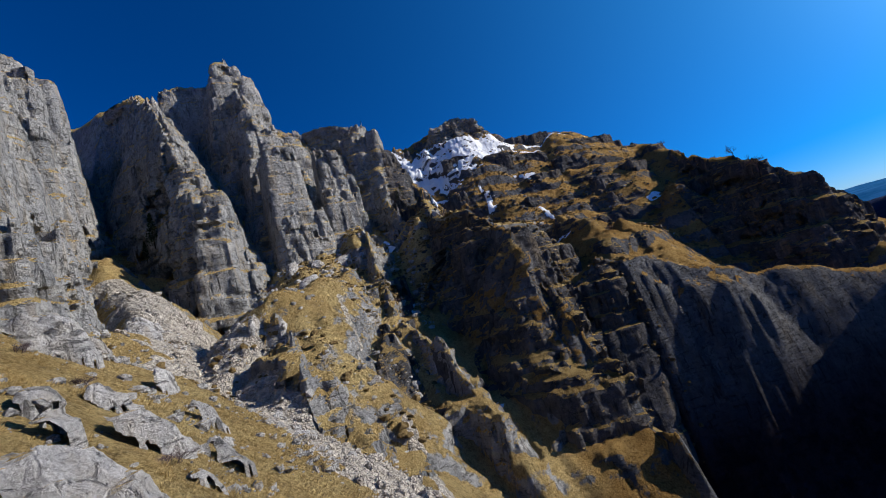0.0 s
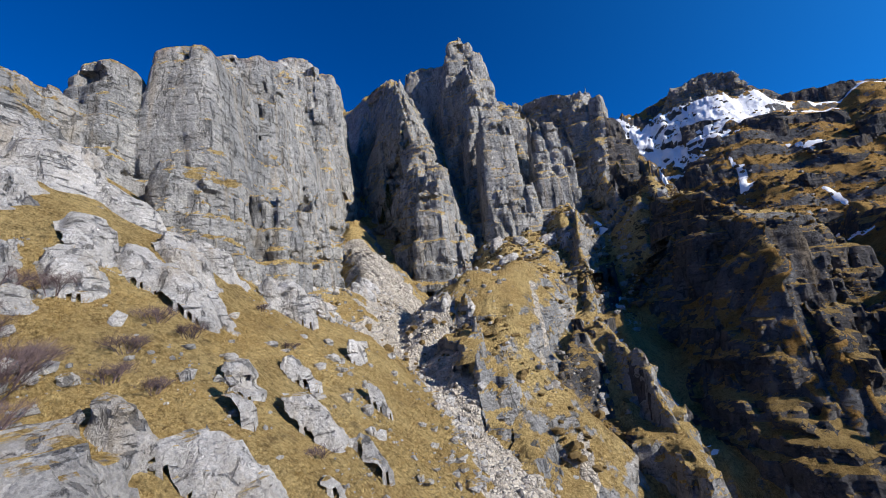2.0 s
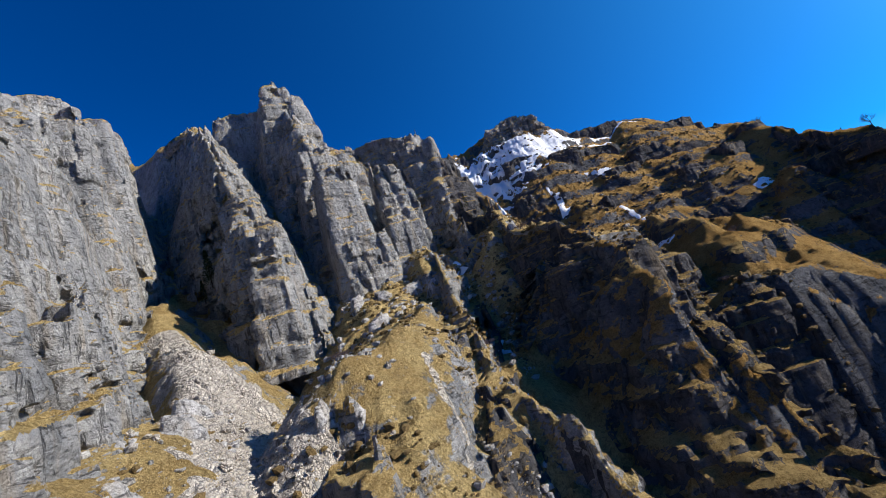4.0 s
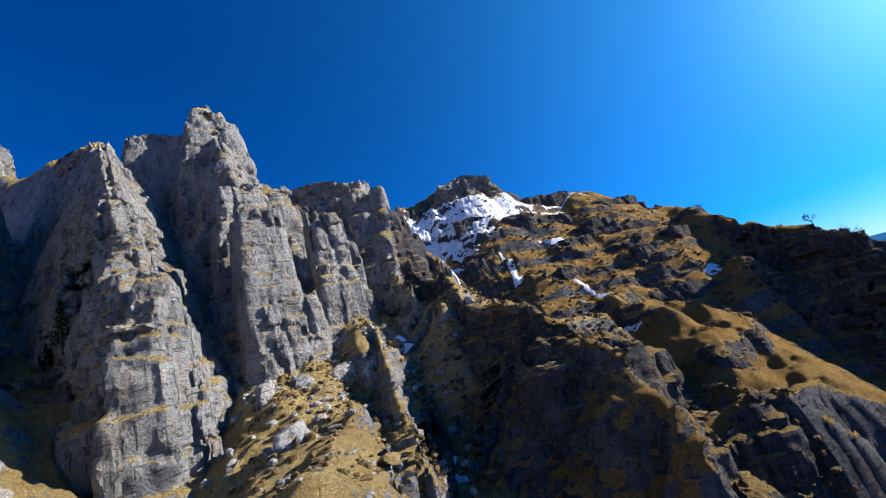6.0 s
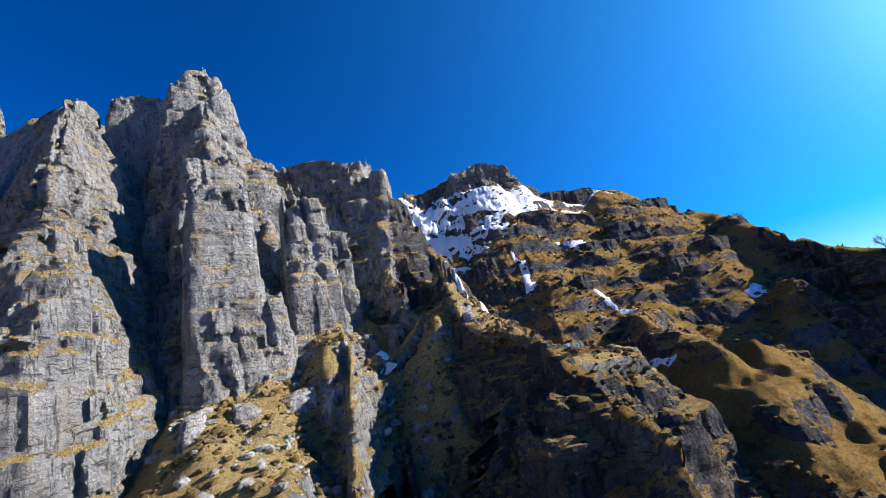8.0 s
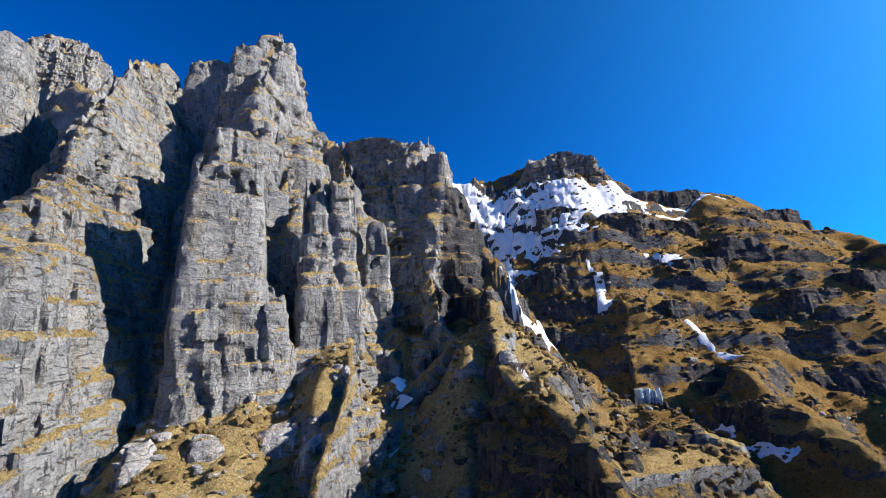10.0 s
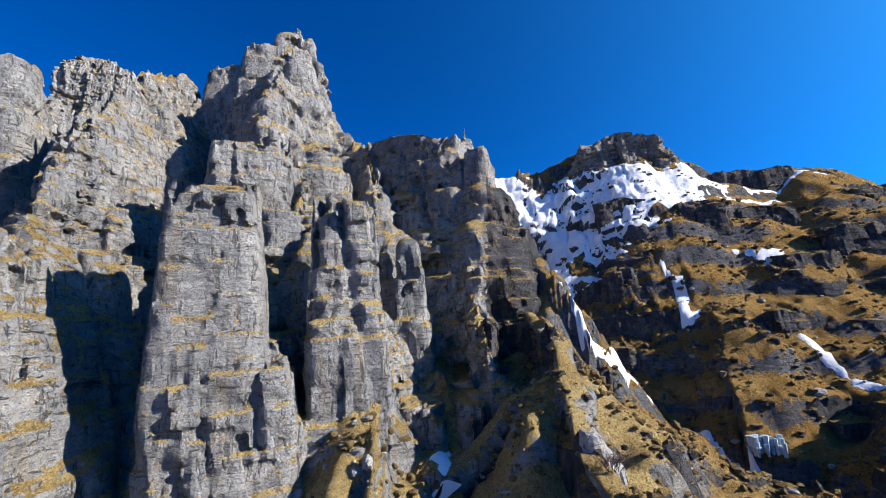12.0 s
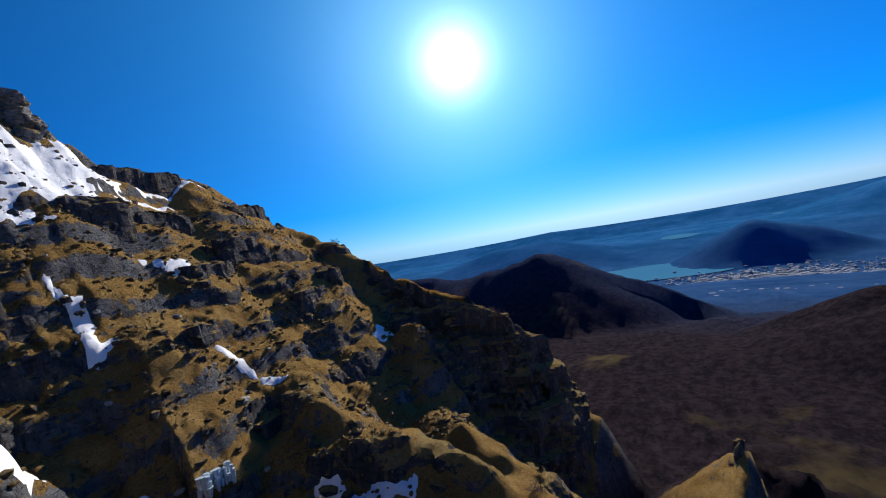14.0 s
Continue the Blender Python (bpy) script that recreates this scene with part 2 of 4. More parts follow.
def rubble_material(name, pale, dark):
    """Angular rubble: stones at two sizes, each of its own grey, with dark gaps."""
    m, tree, shader = material(name)
    net = Net(tree)
    big, gap = blocky(net, shaken(net, 0.4, 1.2), (1, 1, 1), 0.9)
    small, small_gap = blocky(net, shaken(net, 0.2, 3.0), (1, 1, 1), 3.2)
    tone = net.math("ADD", net.math("MULTIPLY", big, 0.45), net.math("MULTIPLY", small, 0.45))
    col = net.mix(net.math("ADD", tone, net.math("MULTIPLY", net.noise(0.25, 5), 0.2)), dark, pale)
    hole = net.math("MULTIPLY", net.span(small_gap, 0.0, 0.12, 1.0, 0.0), net.span(net.noise(0.8, 5), 0.42, 0.6))
    col = net.mix(net.math("MULTIPLY", hole, 0.75), col, (0.06, 0.055, 0.05))
    tree.links.new(col, shader.inputs["Base Color"])
    shader.inputs["Roughness"].default_value = 0.95
    shader.inputs["Specular IOR Level"].default_value = 0.05
    rise = net.math("ADD", net.math("MULTIPLY", net.span(gap, 0.0, 0.3), 0.9), net.math("ADD", net.math("MULTIPLY", net.span(small_gap, 0.0, 0.3), 0.4), net.math("ADD", tone, net.noise(3.0, 6, 0.7))))
    tree.links.new(net.bump(rise, 1.0, 0.5), shader.inputs["Normal"])
    return m


SCREE = rubble_material("pale_scree", (0.66, 0.61, 0.55), (0.36, 0.325, 0.28))
SNOW = plain_material("old_snow", (0.86, 0.88, 0.92), (0.72, 0.75, 0.80), 0.5, 0.6, 0.5, 0.25, 0.4)
ICE = plain_material("ice", (0.70, 0.80, 0.86), (0.45, 0.58, 0.66), 1.2, 0.25, 0.6, 0.2, 0.6)
TWIG = plain_material("bare_twigs", (0.13, 0.095, 0.10), (0.07, 0.05, 0.052), 1.0, bump=0.2)
NEEDLE = plain_material("conifer_needles", (0.035, 0.055, 0.016), (0.014, 0.026, 0.009), 1.5, 0.7)
BARK = plain_material("bark", (0.10, 0.075, 0.055), (0.05, 0.038, 0.03), 3.0)
STRAW = plain_material("dry_grass_blades", (0.64, 0.49, 0.23), (0.46, 0.33, 0.14), 0.9, bump=0.1)
HEATH = plain_material("heath_tufts", (0.21, 0.145, 0.06), (0.10, 0.068, 0.03), 1.2, bump=0.8)
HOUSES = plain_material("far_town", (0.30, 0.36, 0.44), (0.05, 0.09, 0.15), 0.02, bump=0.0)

# ---- shape of the ground: spurs, each a crest line with a slope on either side ----
def crest(points, left, right, round_off=2.0):
    """A spur: crest points (x, y, z), the slope on the left and on the right of the line, and how round its back is."""
    return np.array(points, float), left, right, round_off


SPURS = [
    # long grey wall above the near meadow, rising to the back
    crest([(-66, -60, 6), (-60, -20, 12), (-64, 8, 19), (-62, 20, 23), (-58, 32, 26), (-63, 42, 33), (-70, 53, 43), (-83, 71, 58), (-97, 89, 71), (-109, 109, 82), (-122, 129, 87), (-138, 160, 102)], 0.9, 2.2, 1),
    # leaning front towers and the shoulder that climbs behind them
    crest([(-58, 101, 44), (-62, 108, 54), (-75, 124, 78), (-92, 146, 106), (-120, 178, 132), (-160, 192, 134), (-200, 206, 160)], 3.0, 2.2, 1),
    # great buttress, its steps and the pinnacle
    crest([(-46, 127, 54), (-49, 134, 67), (-58, 150, 94), (-69, 170, 120), (-82, 192, 141), (-88, 203, 142)], 2.4, 2.6, 1),
    crest([(-38, 134, 54), (-46, 145, 70), (-58, 166, 92)], 2.8, 2.6, 1),
    crest([(-31, 150, 54), (-40, 165, 74), (-50, 182, 92)], 2.2, 2.6, 1),
    # middle block
    crest([(-80, 192, 122), (-54, 186, 94), (-38, 178, 91), (-24, 173, 86), (-16, 169, 76)], 2.0, 2.4, 1),
    crest([(-12, 140, 35), (-15, 150, 45), (-17, 162, 60)], 2.0, 2.4, 1),
    # saddle and far summit
    crest([(-50, 215, 100), (-18, 232, 92), (-4, 236, 94), (8, 240, 101), (24, 240, 105), (38, 240, 98), (50, 240, 85)], 0.9, 1.4, 2),
    crest([(48, 240, 86), (62, 244, 82), (80, 252, 82)], 0.9, 1.05, 2),
    crest([(80, 250, 85), (100, 262, 84), (116, 268, 75), (128, 270, 69), (140, 270, 68), (142, 258, 62), (130, 240, 57), (123, 218, 51)], 1.3, 0.95, 3),
    crest([(123, 218, 51), (121, 196, 38), (119, 172, 28), (118, 158, 24), (118, 148, 20), (126, 142, 10)], 2.4, 2.2, 2),
    # broad flank with the hanging snow
    crest([(40, 216, 62), (36, 204, 50), (33, 192, 40), (31, 184, 32)], 1.2, 1.5, 5),
    crest([(86, 226, 50), (72, 204, 36), (60, 184, 23), (46, 158, 20), (46, 142, 16), (44, 126, 13), (42, 112, 4), (38, 100, -8)], 1.2, 1.2, 4),
    crest([(98, 172, 22), (82, 160, 4), (58, 137, 12), (54, 116, 2), (50, 100, -2)], 1.3, 1.3, 4),
    # near ridge across the side valley, its crest in the sun
    crest([(31, 92, 1), (44, 96, -1), (52, 95, -6), (64, 95, -11), (79, 95, -15), (92, 94, -18), (105, 90, -15), (122, 83, -18), (130, 79, -36), (150, 72, -62)], 0.9, 3.2, 2),
    # arm added to the ridge to put the valley floor in shade
    crest([(121, 83, -19), (124, 74, -26), (126, 64, -36), (126, 52, -46)], 0.9, 1.6, 2),
    # dark spur in the middle, with its crag
    crest([(-10, 168, 48), (-6, 152, 39), (-2, 138, 35), (0, 122, 26.5), (7, 106, 21), (10, 96, 18)], 1.35, 2.3, 2),
    crest([(10, 98, 18), (14, 87, 12), (14, 75, 4), (16, 68, -4), (16, 63, -14), (17, 58, -32)], 2.4, 1.15, 2),
    crest([(8, 106, 19), (16, 112, 18), (25, 118, 15), (31, 128, 9)], 1.1, 1.6, 3),
    crest([(-1, 134, 31), (12, 142, 23), (24, 138, 17), (32, 132, 9)], 0.8, 1.0, 4),
    # second rib, with rocks on its back
    crest([(-30, 140, 42), (-26, 129, 33), (-23, 120, 26)], 1.4, 1.1, 3),
    crest([(-24, 128, 30), (-20, 118, 26), (-17, 101, 13.5), (-14, 82, 5.5), (-9, 68, -2), (-4, 60, -7), (1, 50, -16), (8, 38, -28)], 2.0, 2.3, 1.5),
    # first rib, grassy
    crest([(-34, 118, 24), (-27, 100, 15.5), (-23, 84, 11), (-22, 72, 9), (-24, 60, 8.5), (-21, 53, 2), (-17, 48, -7), (-11, 42, -14), (-2, 32, -22)], 1.3, 0.95, 4),
    crest([(-40, 114, 23), (-34, 101, 17), (-28, 87, 12)], 0.9, 0.8, 6),
    # ledge of scree under the wall
    crest([(-80, 96, 34), (-62, 80, 20), (-54, 72, 16), (-46, 61, 9), (-40, 47, 7)], 1.0, 0.95, 2),
    # wooded hills out in the valley
    crest([(570, 680, -40), (600, 550, -12), (600, 454, -11), (600, 397, -13), (600, 334, -7), (600, 276, 4), (600, 249, -10), (600, 204, -42), (600, 145, -82), (600, 94, -130)], 0.5, 0.62, 10),
    crest([(600, 276, 2), (520, 240, -42), (440, 200, -86)], 0.6, 0.5, 6),
    crest([(600, 420, -14), (520, 380, -48), (450, 340, -80)], 0.6, 0.5, 6),
    crest([(380, -80, -20), (400, -27, -42), (400, -4, -60), (405, 21, -73), (410, 61, -86), (415, 97, -100)], 0.5, 0.45, 8),
    crest([(260, -200, 10), (330, -60, -30)], 0.35, 0.45, 10),
    crest([(2200, -600, -250), (2200, -515, -214), (2200, -370, -137), (2200, -205, -88), (2200, -100, -140), (2200, 0, -190), (2200, 90, -240)], 0.5, 0.5, 25),
    crest([(3000, 1250, -90), (3000, 900, -85), (2950, 620, -150), (2900, 480, -200)], 0.22, 0.22, 40),
    crest([(4000, -1900, 40), (3800, -1500, 20), (3600, -1150, -80)], 0.25, 0.25, 40),
]


# boxes of the plan where broken rock is built, the size of its cells, and whether all steep ground there is cliff
CRAG_PLAN = [
    ((-76, -14, 2), (-33, 68, 66), 0.45, True),
    ((-106, 66, 8), (-42, 92, 92), 0.6, True),
    ((-84, 90, 8), (-12, 146, 118), 0.45, True),
    ((-144, 90, 20), (-82, 146, 118), 0.8, True),
    ((-136, 144, 30), (-4, 212, 156), 0.75, True),
    ((-14, 52, -42), (36, 146, 46), 0.55, True),
    ((98, 128, -48), (150, 204, 44), 0.9, True),
    ((2, 96, -24), (36, 262, 86), 0.8, None),
    ((36, 96, -30), (132, 268, 88), 1.0, None),
    ((98, 74, -34), (134, 98, 2), 0.6, False),
    ((-33.5, 2, -16), (-4, 36, 24), 0.3, False),
    ((-33.5, 36, -34), (-13.5, 90.5, 24), 0.42, False),
    ((-13.5, 36, -36), (10, 60, 6), 0.42, False),
]


def smooth_max(a, b, k):
    h = np.clip(0.5 + 0.5 * (a - b) / k, 0, 1)
    return b + (a - b) * h + k * h * (1 - h)


def height(x, y):
    """Height of the bare slope, before any relief is laid on it."""
    # meadow under the wall, and the valley beyond it
    fall = 0.38 * np.sqrt((np.maximum(y - 14, 0)) ** 2 + 16) - 1.5
    z = np.minimum(-8.8 - 0.72 * (x + 4) - fall, 30 - 0.1 * (x + 50))
    r = np.hypot(x - 10, y - 80)
    floor = np.interp(r, [0, 180, 320, 700, 1500, 1700, 2450, 2950, 4350, 5300, 8000], [-52, -58, -66, -125, -225, -245, -245, -190, -188, -48, 60])
    z = smooth_max(z, floor, 6.0)
    for points, left, right, round_off in SPURS:
        low = np.full(x.shape, -1e9)
        for (x0, y0, z0), (x1, y1, z1) in zip(points[:-1], points[1:]):
            ux, uy = x1 - x0, y1 - y0
            s = np.clip(((x - x0) * ux + (y - y0) * uy) / (ux * ux + uy * uy), 0, 1)
            dx, dy = x - x0 - s * ux, y - y0 - s * uy
            d = np.sqrt(dx * dx + dy * dy + round_off**2) - round_off
            side = ux * dy - uy * dx
            slope = np.where(side > 0, left, right)
            low = np.maximum(low, z0 + s * (z1 - z0) - slope * d)
        z = smooth_max(z, low, 1.5)
    # deep side valley south of the near ridge
    a, b, c = np.clip((91 - y) / 9, 0, 1), np.clip((x - 19) / 8, 0, 1), np.clip((150 - x) / 30, 0, 1) * np.clip((y - 10) / 30, 0, 1)
    return z - 34 * a * a * (3 - 2 * a) * b * b * (3 - 2 * b) * c


def sheet(name, x, y, z, mat, smooth=True, closed=False):
    """A mesh from a grid of points (rows by columns)."""
    rows, cols = x.shape
    index = np.arange(rows * cols).reshape(rows, cols)
    if closed:
        index = np.concatenate([index, index[:, :1]], 1)
    quads = np.stack([index[:-1, :-1], index[:-1, 1:], index[1:, 1:], index[1:, :-1]], -1).reshape(-1, 4)
    return solid(name, np.stack([x, y, z], -1).reshape(-1, 3), quads, mat, smooth)


def solid(name, points, faces, mat, smooth=False):
    """A mesh from arrays of points and of faces that all have as many corners."""
    mesh = bpy.data.meshes.new(name)
    n, k = faces.shape
    mesh.vertices.add(len(points))
    mesh.vertices.foreach_set("co", np.ascontiguousarray(points, np.float32).ravel())
    mesh.loops.add(n * k)
    mesh.loops.foreach_set("vertex_index", np.ascontiguousarray(faces, np.int32).ravel())
    mesh.polygons.add(n)
    mesh.polygons.foreach_set("loop_start", np.arange(0, n * k, k, dtype=np.int32))
    mesh.polygons.foreach_set("use_smooth", np.full(n, smooth))
    mesh.materials.append(mat)
    mesh.update(calc_edges=True)
    return mesh


# ---- the ground: one sheet from the meadow to the horizon ----
def under_crags(x, y):
    """How far the ground is let down where broken rock stands over it."""
    e = 0.8
    steep = np.hypot(height(x + e, y) - height(x - e, y), height(x, y + e) - height(x, y - e)) / (2 * e)
    inside = np.zeros(x.shape)
    for low, high, _, whole in CRAG_PLAN:
        if not whole:
            continue
        m = np.minimum(np.minimum(x - low[0], high[0] - x), np.minimum(y - low[1], high[1] - y))
        inside = np.maximum(inside, np.clip((m + 1.0) / 2.5, 0, 1))
    return inside * np.clip((steep - 1.0) / 0.5, 0, 1)


def steps(low, high, fine, ratio, far):
    """Grid lines: even between low and high, then wider and wider out to far."""
    inner = list(np.arange(low, high + 0.001, fine))
    out, d, at = [], fine, 0.0
    while at < far:
        d *= ratio
        at += d
        out.append(at)
    return np.array([low - v for v in reversed(out)] + inner + [high + v for v in out])


def relief(x, y):
    """The ground with its ledges, hollows and rough rock."""
    z = height(x, y)
    e = 0.6
    gx, gy = (height(x + e, y) - z) / e, (height(x, y + e) - z) / e
    steep = np.hypot(gx, gy)
    near = np.clip((420 - np.hypot(x - 20, y - 120)) / 150, 0, 1)
    # ledges of bedded rock on the far flank and the dark spur
    flank = np.clip((x + 10) / 16, 0, 1) * np.clip((y - 60) / 30, 0, 1) * near
    tall = 8.0
    q = (z + 5.0 * fbm(x / 34, y / 34, z / 60, 3, 21) + 0.05 * x) / tall
    part = q - np.floor(q)
    ledge = (np.clip((part - 0.45) / 0.4, 0, 1) ** 2 * (3 - 2 * np.clip((part - 0.45) / 0.4, 0, 1)) - part) * tall
    broken = np.clip(0.55 + 1.5 * smooth_noise(x / 17, y / 17, z / 90, 31), 0, 1)
    z = z + flank * 0.45 * broken * ledge
    rocky = np.clip((steep - 0.75) / 0.6, 0, 1)
    r = np.hypot(x - 20, y - 120)
    hill = np.clip((r - 260) / 300, 0, 1) * np.clip((1150 - r) / 300, 0, 1)
    wild = np.clip(0.35 + 0.65 * (y - 30) / 40, 0.35, 1)
    # terraces and upright ribs on the great cliffs
    west = np.clip((-4 - x) / 10, 0, 1) * near * np.clip((steep - 1.1) / 0.5, 0, 1)
    tall = 13.0
    q = (z + 9.0 * fbm(x / 26, y / 26, z / 80, 3, 23)) / tall
    part = q - np.floor(q)
    rise = np.clip((part - 0.30) / 0.55, 0, 1)
    ledge = (rise * rise * (3 - 2 * rise) - part) * tall
    z = z + west * np.clip(0.25 + 1.2 * smooth_noise(x / 13, y / 13, z * 0, 33), 0, 0.85) * ledge
    z = z + west * np.minimum(steep, 2.6) * (1.5 * fbm(x / 9, y / 9, z * 0, 2, 41) + 0.75 * blocks(x, y, z * 0, 4.4, 9, 43) + 0.35 * blocks(x, y, z * 0, 1.9, 9, 44))
    # broken faces of the dark spur and the near ridge
    face = np.clip((x + 8) / 8, 0, 1) * np.clip((75 - x) / 20, 0, 1) * near * np.clip((steep - 1.3) / 0.5, 0, 1)
    z = z + face * np.minimum(steep, 2.6) * (1.4 * fbm(x / 8, y / 8, z * 0, 2, 61) + 0.6 * blocks(x, y, z * 0, 4.0, 9, 63) + 0.3 * blocks(x, y, z * 0, 1.8, 9, 64))
    # rocky knobs on the ribs and spurs
    knob = np.clip(smooth_noise(x / 5.5, y / 5.5, z * 0, 47) - 0.35, 0, 1) * np.clip((steep - 0.5) / 0.4, 0, 1) * np.clip((y - 44) / 12, 0, 1)
    z = z + near * (1 - west) * np.clip((30 - x) / 10, 0.2, 1) * knob * (3.2 + 1.6 * blocks(x, y, z * 0, 2.2, 9, 48))
    z = z + near * (1.8 * fbm(x / 19, y / 19, z * 0, 4, 4) + wild * (1.7 * fbm(x / 6.5, y / 6.5, z * 0, 3, 6) + 0.7 * fbm(x / 2.4, y / 2.4, z * 0, 3, 5))) + hill * 20 * fbm(x / 120, y / 120, z * 0, 5, 14)
    push = near * (1 - west) * np.clip((34 - x) / 12, 0.15, 1) * rocky * np.clip((2.2 - steep) / 0.8, 0.0, 1) * rock_relief(x, y, z, 0.9)
    s = np.maximum(np.hypot(steep, 1), 1e-3)
    # push rock outwards, away from the hill
    let = 4.5 * under_crags(x, y)
    return x - gx / s * (push - let), y - gy / s * (push - let), z + push * 0.5 - let * 0.6


lines_x = steps(-60, 62, 0.5, 1.035, 4900)
lines_y = steps(2, 245, 0.55, 1.04, 4900)
GRID_X, GRID_Y = np.meshgrid(lines_x, lines_y)
GROUND_X, GROUND_Y, GROUND_Z = relief(GRID_X, GRID_Y)
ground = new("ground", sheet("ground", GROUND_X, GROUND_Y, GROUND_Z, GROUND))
tagged(ground, "steep mountainside of golden dry grass and grey limestone", "mountainside", kind="structure")


def ground_z(x, y):
    """Height of the finished ground at some places."""
    return relief(np.atleast_1d(np.asarray(x, float)), np.atleast_1d(np.asarray(y, float)))[2]


def patch(name, label, mask, lift, mat, category):
    """A layer that lies on the ground where mask is above zero, thinning out to its edge."""
    full = -0.25 + (lift + 0.25) * np.clip(mask * 2.0 + 0.35, 0, 1)
    wet = mask > -0.25
    quad = wet[:-1, :-1] | wet[1:, :-1] | wet[:-1, 1:] | wet[1:, 1:]
    index = np.arange(GRID_X.size).reshape(GRID_X.shape)
    faces = np.stack([index[:-1, :-1], index[:-1, 1:], index[1:, 1:], index[1:, :-1]], -1)[quad]
    used, again = np.unique(faces, return_inverse=True)
    points = np.stack([GROUND_X, GROUND_Y, GROUND_Z + full], -1).reshape(-1, 3)[used]
    ob = new(name, solid(name, points, again.reshape(-1, 4), mat, True))
    return tagged(ob, label, category, kind="stuff")


def near_line(points, x, y):
    """How deep inside a ribbon a place lies: 1 on its middle line, 0 at its edge. Points: x, y, half width."""
    best = np.full(x.shape, -9.0)
    for (x0, y0, w0), (x1, y1, w1) in zip(points[:-1], points[1:]):
        ux, uy = x1 - x0, y1 - y0
        s = np.clip(((x - x0) * ux + (y - y0) * uy) / (ux * ux + uy * uy + 1e-9), 0, 1)
        w = w0 + s * (w1 - w0)
        best = np.maximum(best, 1 - np.hypot(x - x0 - s * ux, y - y0 - s * uy) / w)
    return best


# ---- rock masses ----
def rock_mass(name, label, centre, size, turn, low, top, lean=(0, 0), taper=0.75, seed=0, mat=ROCK, rough=1.0, grain=0.52, peak=0.15, square=3.5, category="rock", shear=(0, 0), split=False):
    """A buttress, tower or crag: a rounded block that narrows in steps, broken by beds and cracks."""
    (cx, cy), (a, b) = centre, size
    tall = top - low
    around = int(max(24, 2 * math.pi * math.sqrt((a * a + b * b) / 2) / grain))
    up = int(max(8, tall / grain))
    cap = max(5, int(min(a, b) * taper / grain))
    t = np.linspace(0, 2 * math.pi, around, endpoint=False)
    c, s = np.cos(t), np.sin(t)
    unit = (np.abs(c) ** square + np.abs(s) ** square) ** (-1 / square)
    v = np.concatenate([np.linspace(0, 1, up), np.ones(cap)])[:, None]
    shrink = np.concatenate([np.ones(up), 1 - (np.arange(1, cap + 1) / cap) ** 1.0 * 0.999])[:, None]
    rise = np.concatenate([np.zeros(up), (np.arange(1, cap + 1) / cap)])[:, None]
    step = v + 0.10 * np.sin(v * 14 + seed) * (1 - v) + 0.05 * smooth_noise(v * 6, t[None] * 1.3 + v * 0, v * 0, seed)
    wide = 1 - (1 - taper) * np.clip(step, 0, 1.1) ** 1.3
    k = wide * shrink * unit
    px, py = a * k * c, b * k * s
    z = low + tall * (1 - peak) * v + tall * peak * rise + 0 * px
    r = math.radians(turn)
    x = cx + lean[0] * v + px * math.cos(r) - py * math.sin(r)
    y = cy + lean[1] * v + px * math.sin(r) + py * math.cos(r)
    nx, ny = c * math.cos(r) - s * math.sin(r), c * math.sin(r) + s * math.cos(r)
    off = rough * rock_relief(x + seed * 3.7, y, z)
    edge = np.clip(shrink * 1.6, 0, 1)
    x, y = x + nx * off * edge, y + ny * off * edge
    z = z + np.where(v >= 1, 1, np.clip((v - 0.8) * 5, 0, 1)) * min(rough, 1.1) * (blocks(x, y, z * 0, 4.2, 9, seed) * 1.0 + blocks(x, y, z * 0, 1.9, 9, seed + 1) * 0.6 + 0.8 * fbm(x / 5, y / 5, z * 0, 2, seed)) * min(1.0, tall / 18)
    z = z + shear[0] * (x - cx) + shear[1] * (y - cy)
    if not split:
        return tagged(new(name, sheet(name, x, y, z, mat, False, True)), label, category)
    base = new(name)
    base.matrix_world = pose(cx, cy, low)
    for part, rows in (("rock_face", slice(0, up)), ("crown", slice(up - 1, None))):
        piece = new(part, sheet(part, x[rows] - cx, y[rows] - cy, z[rows] - low, mat, False, True))
        piece.parent = base
    return tagged(base, label, category)


WALL = "tall pale limestone wall above the meadow"
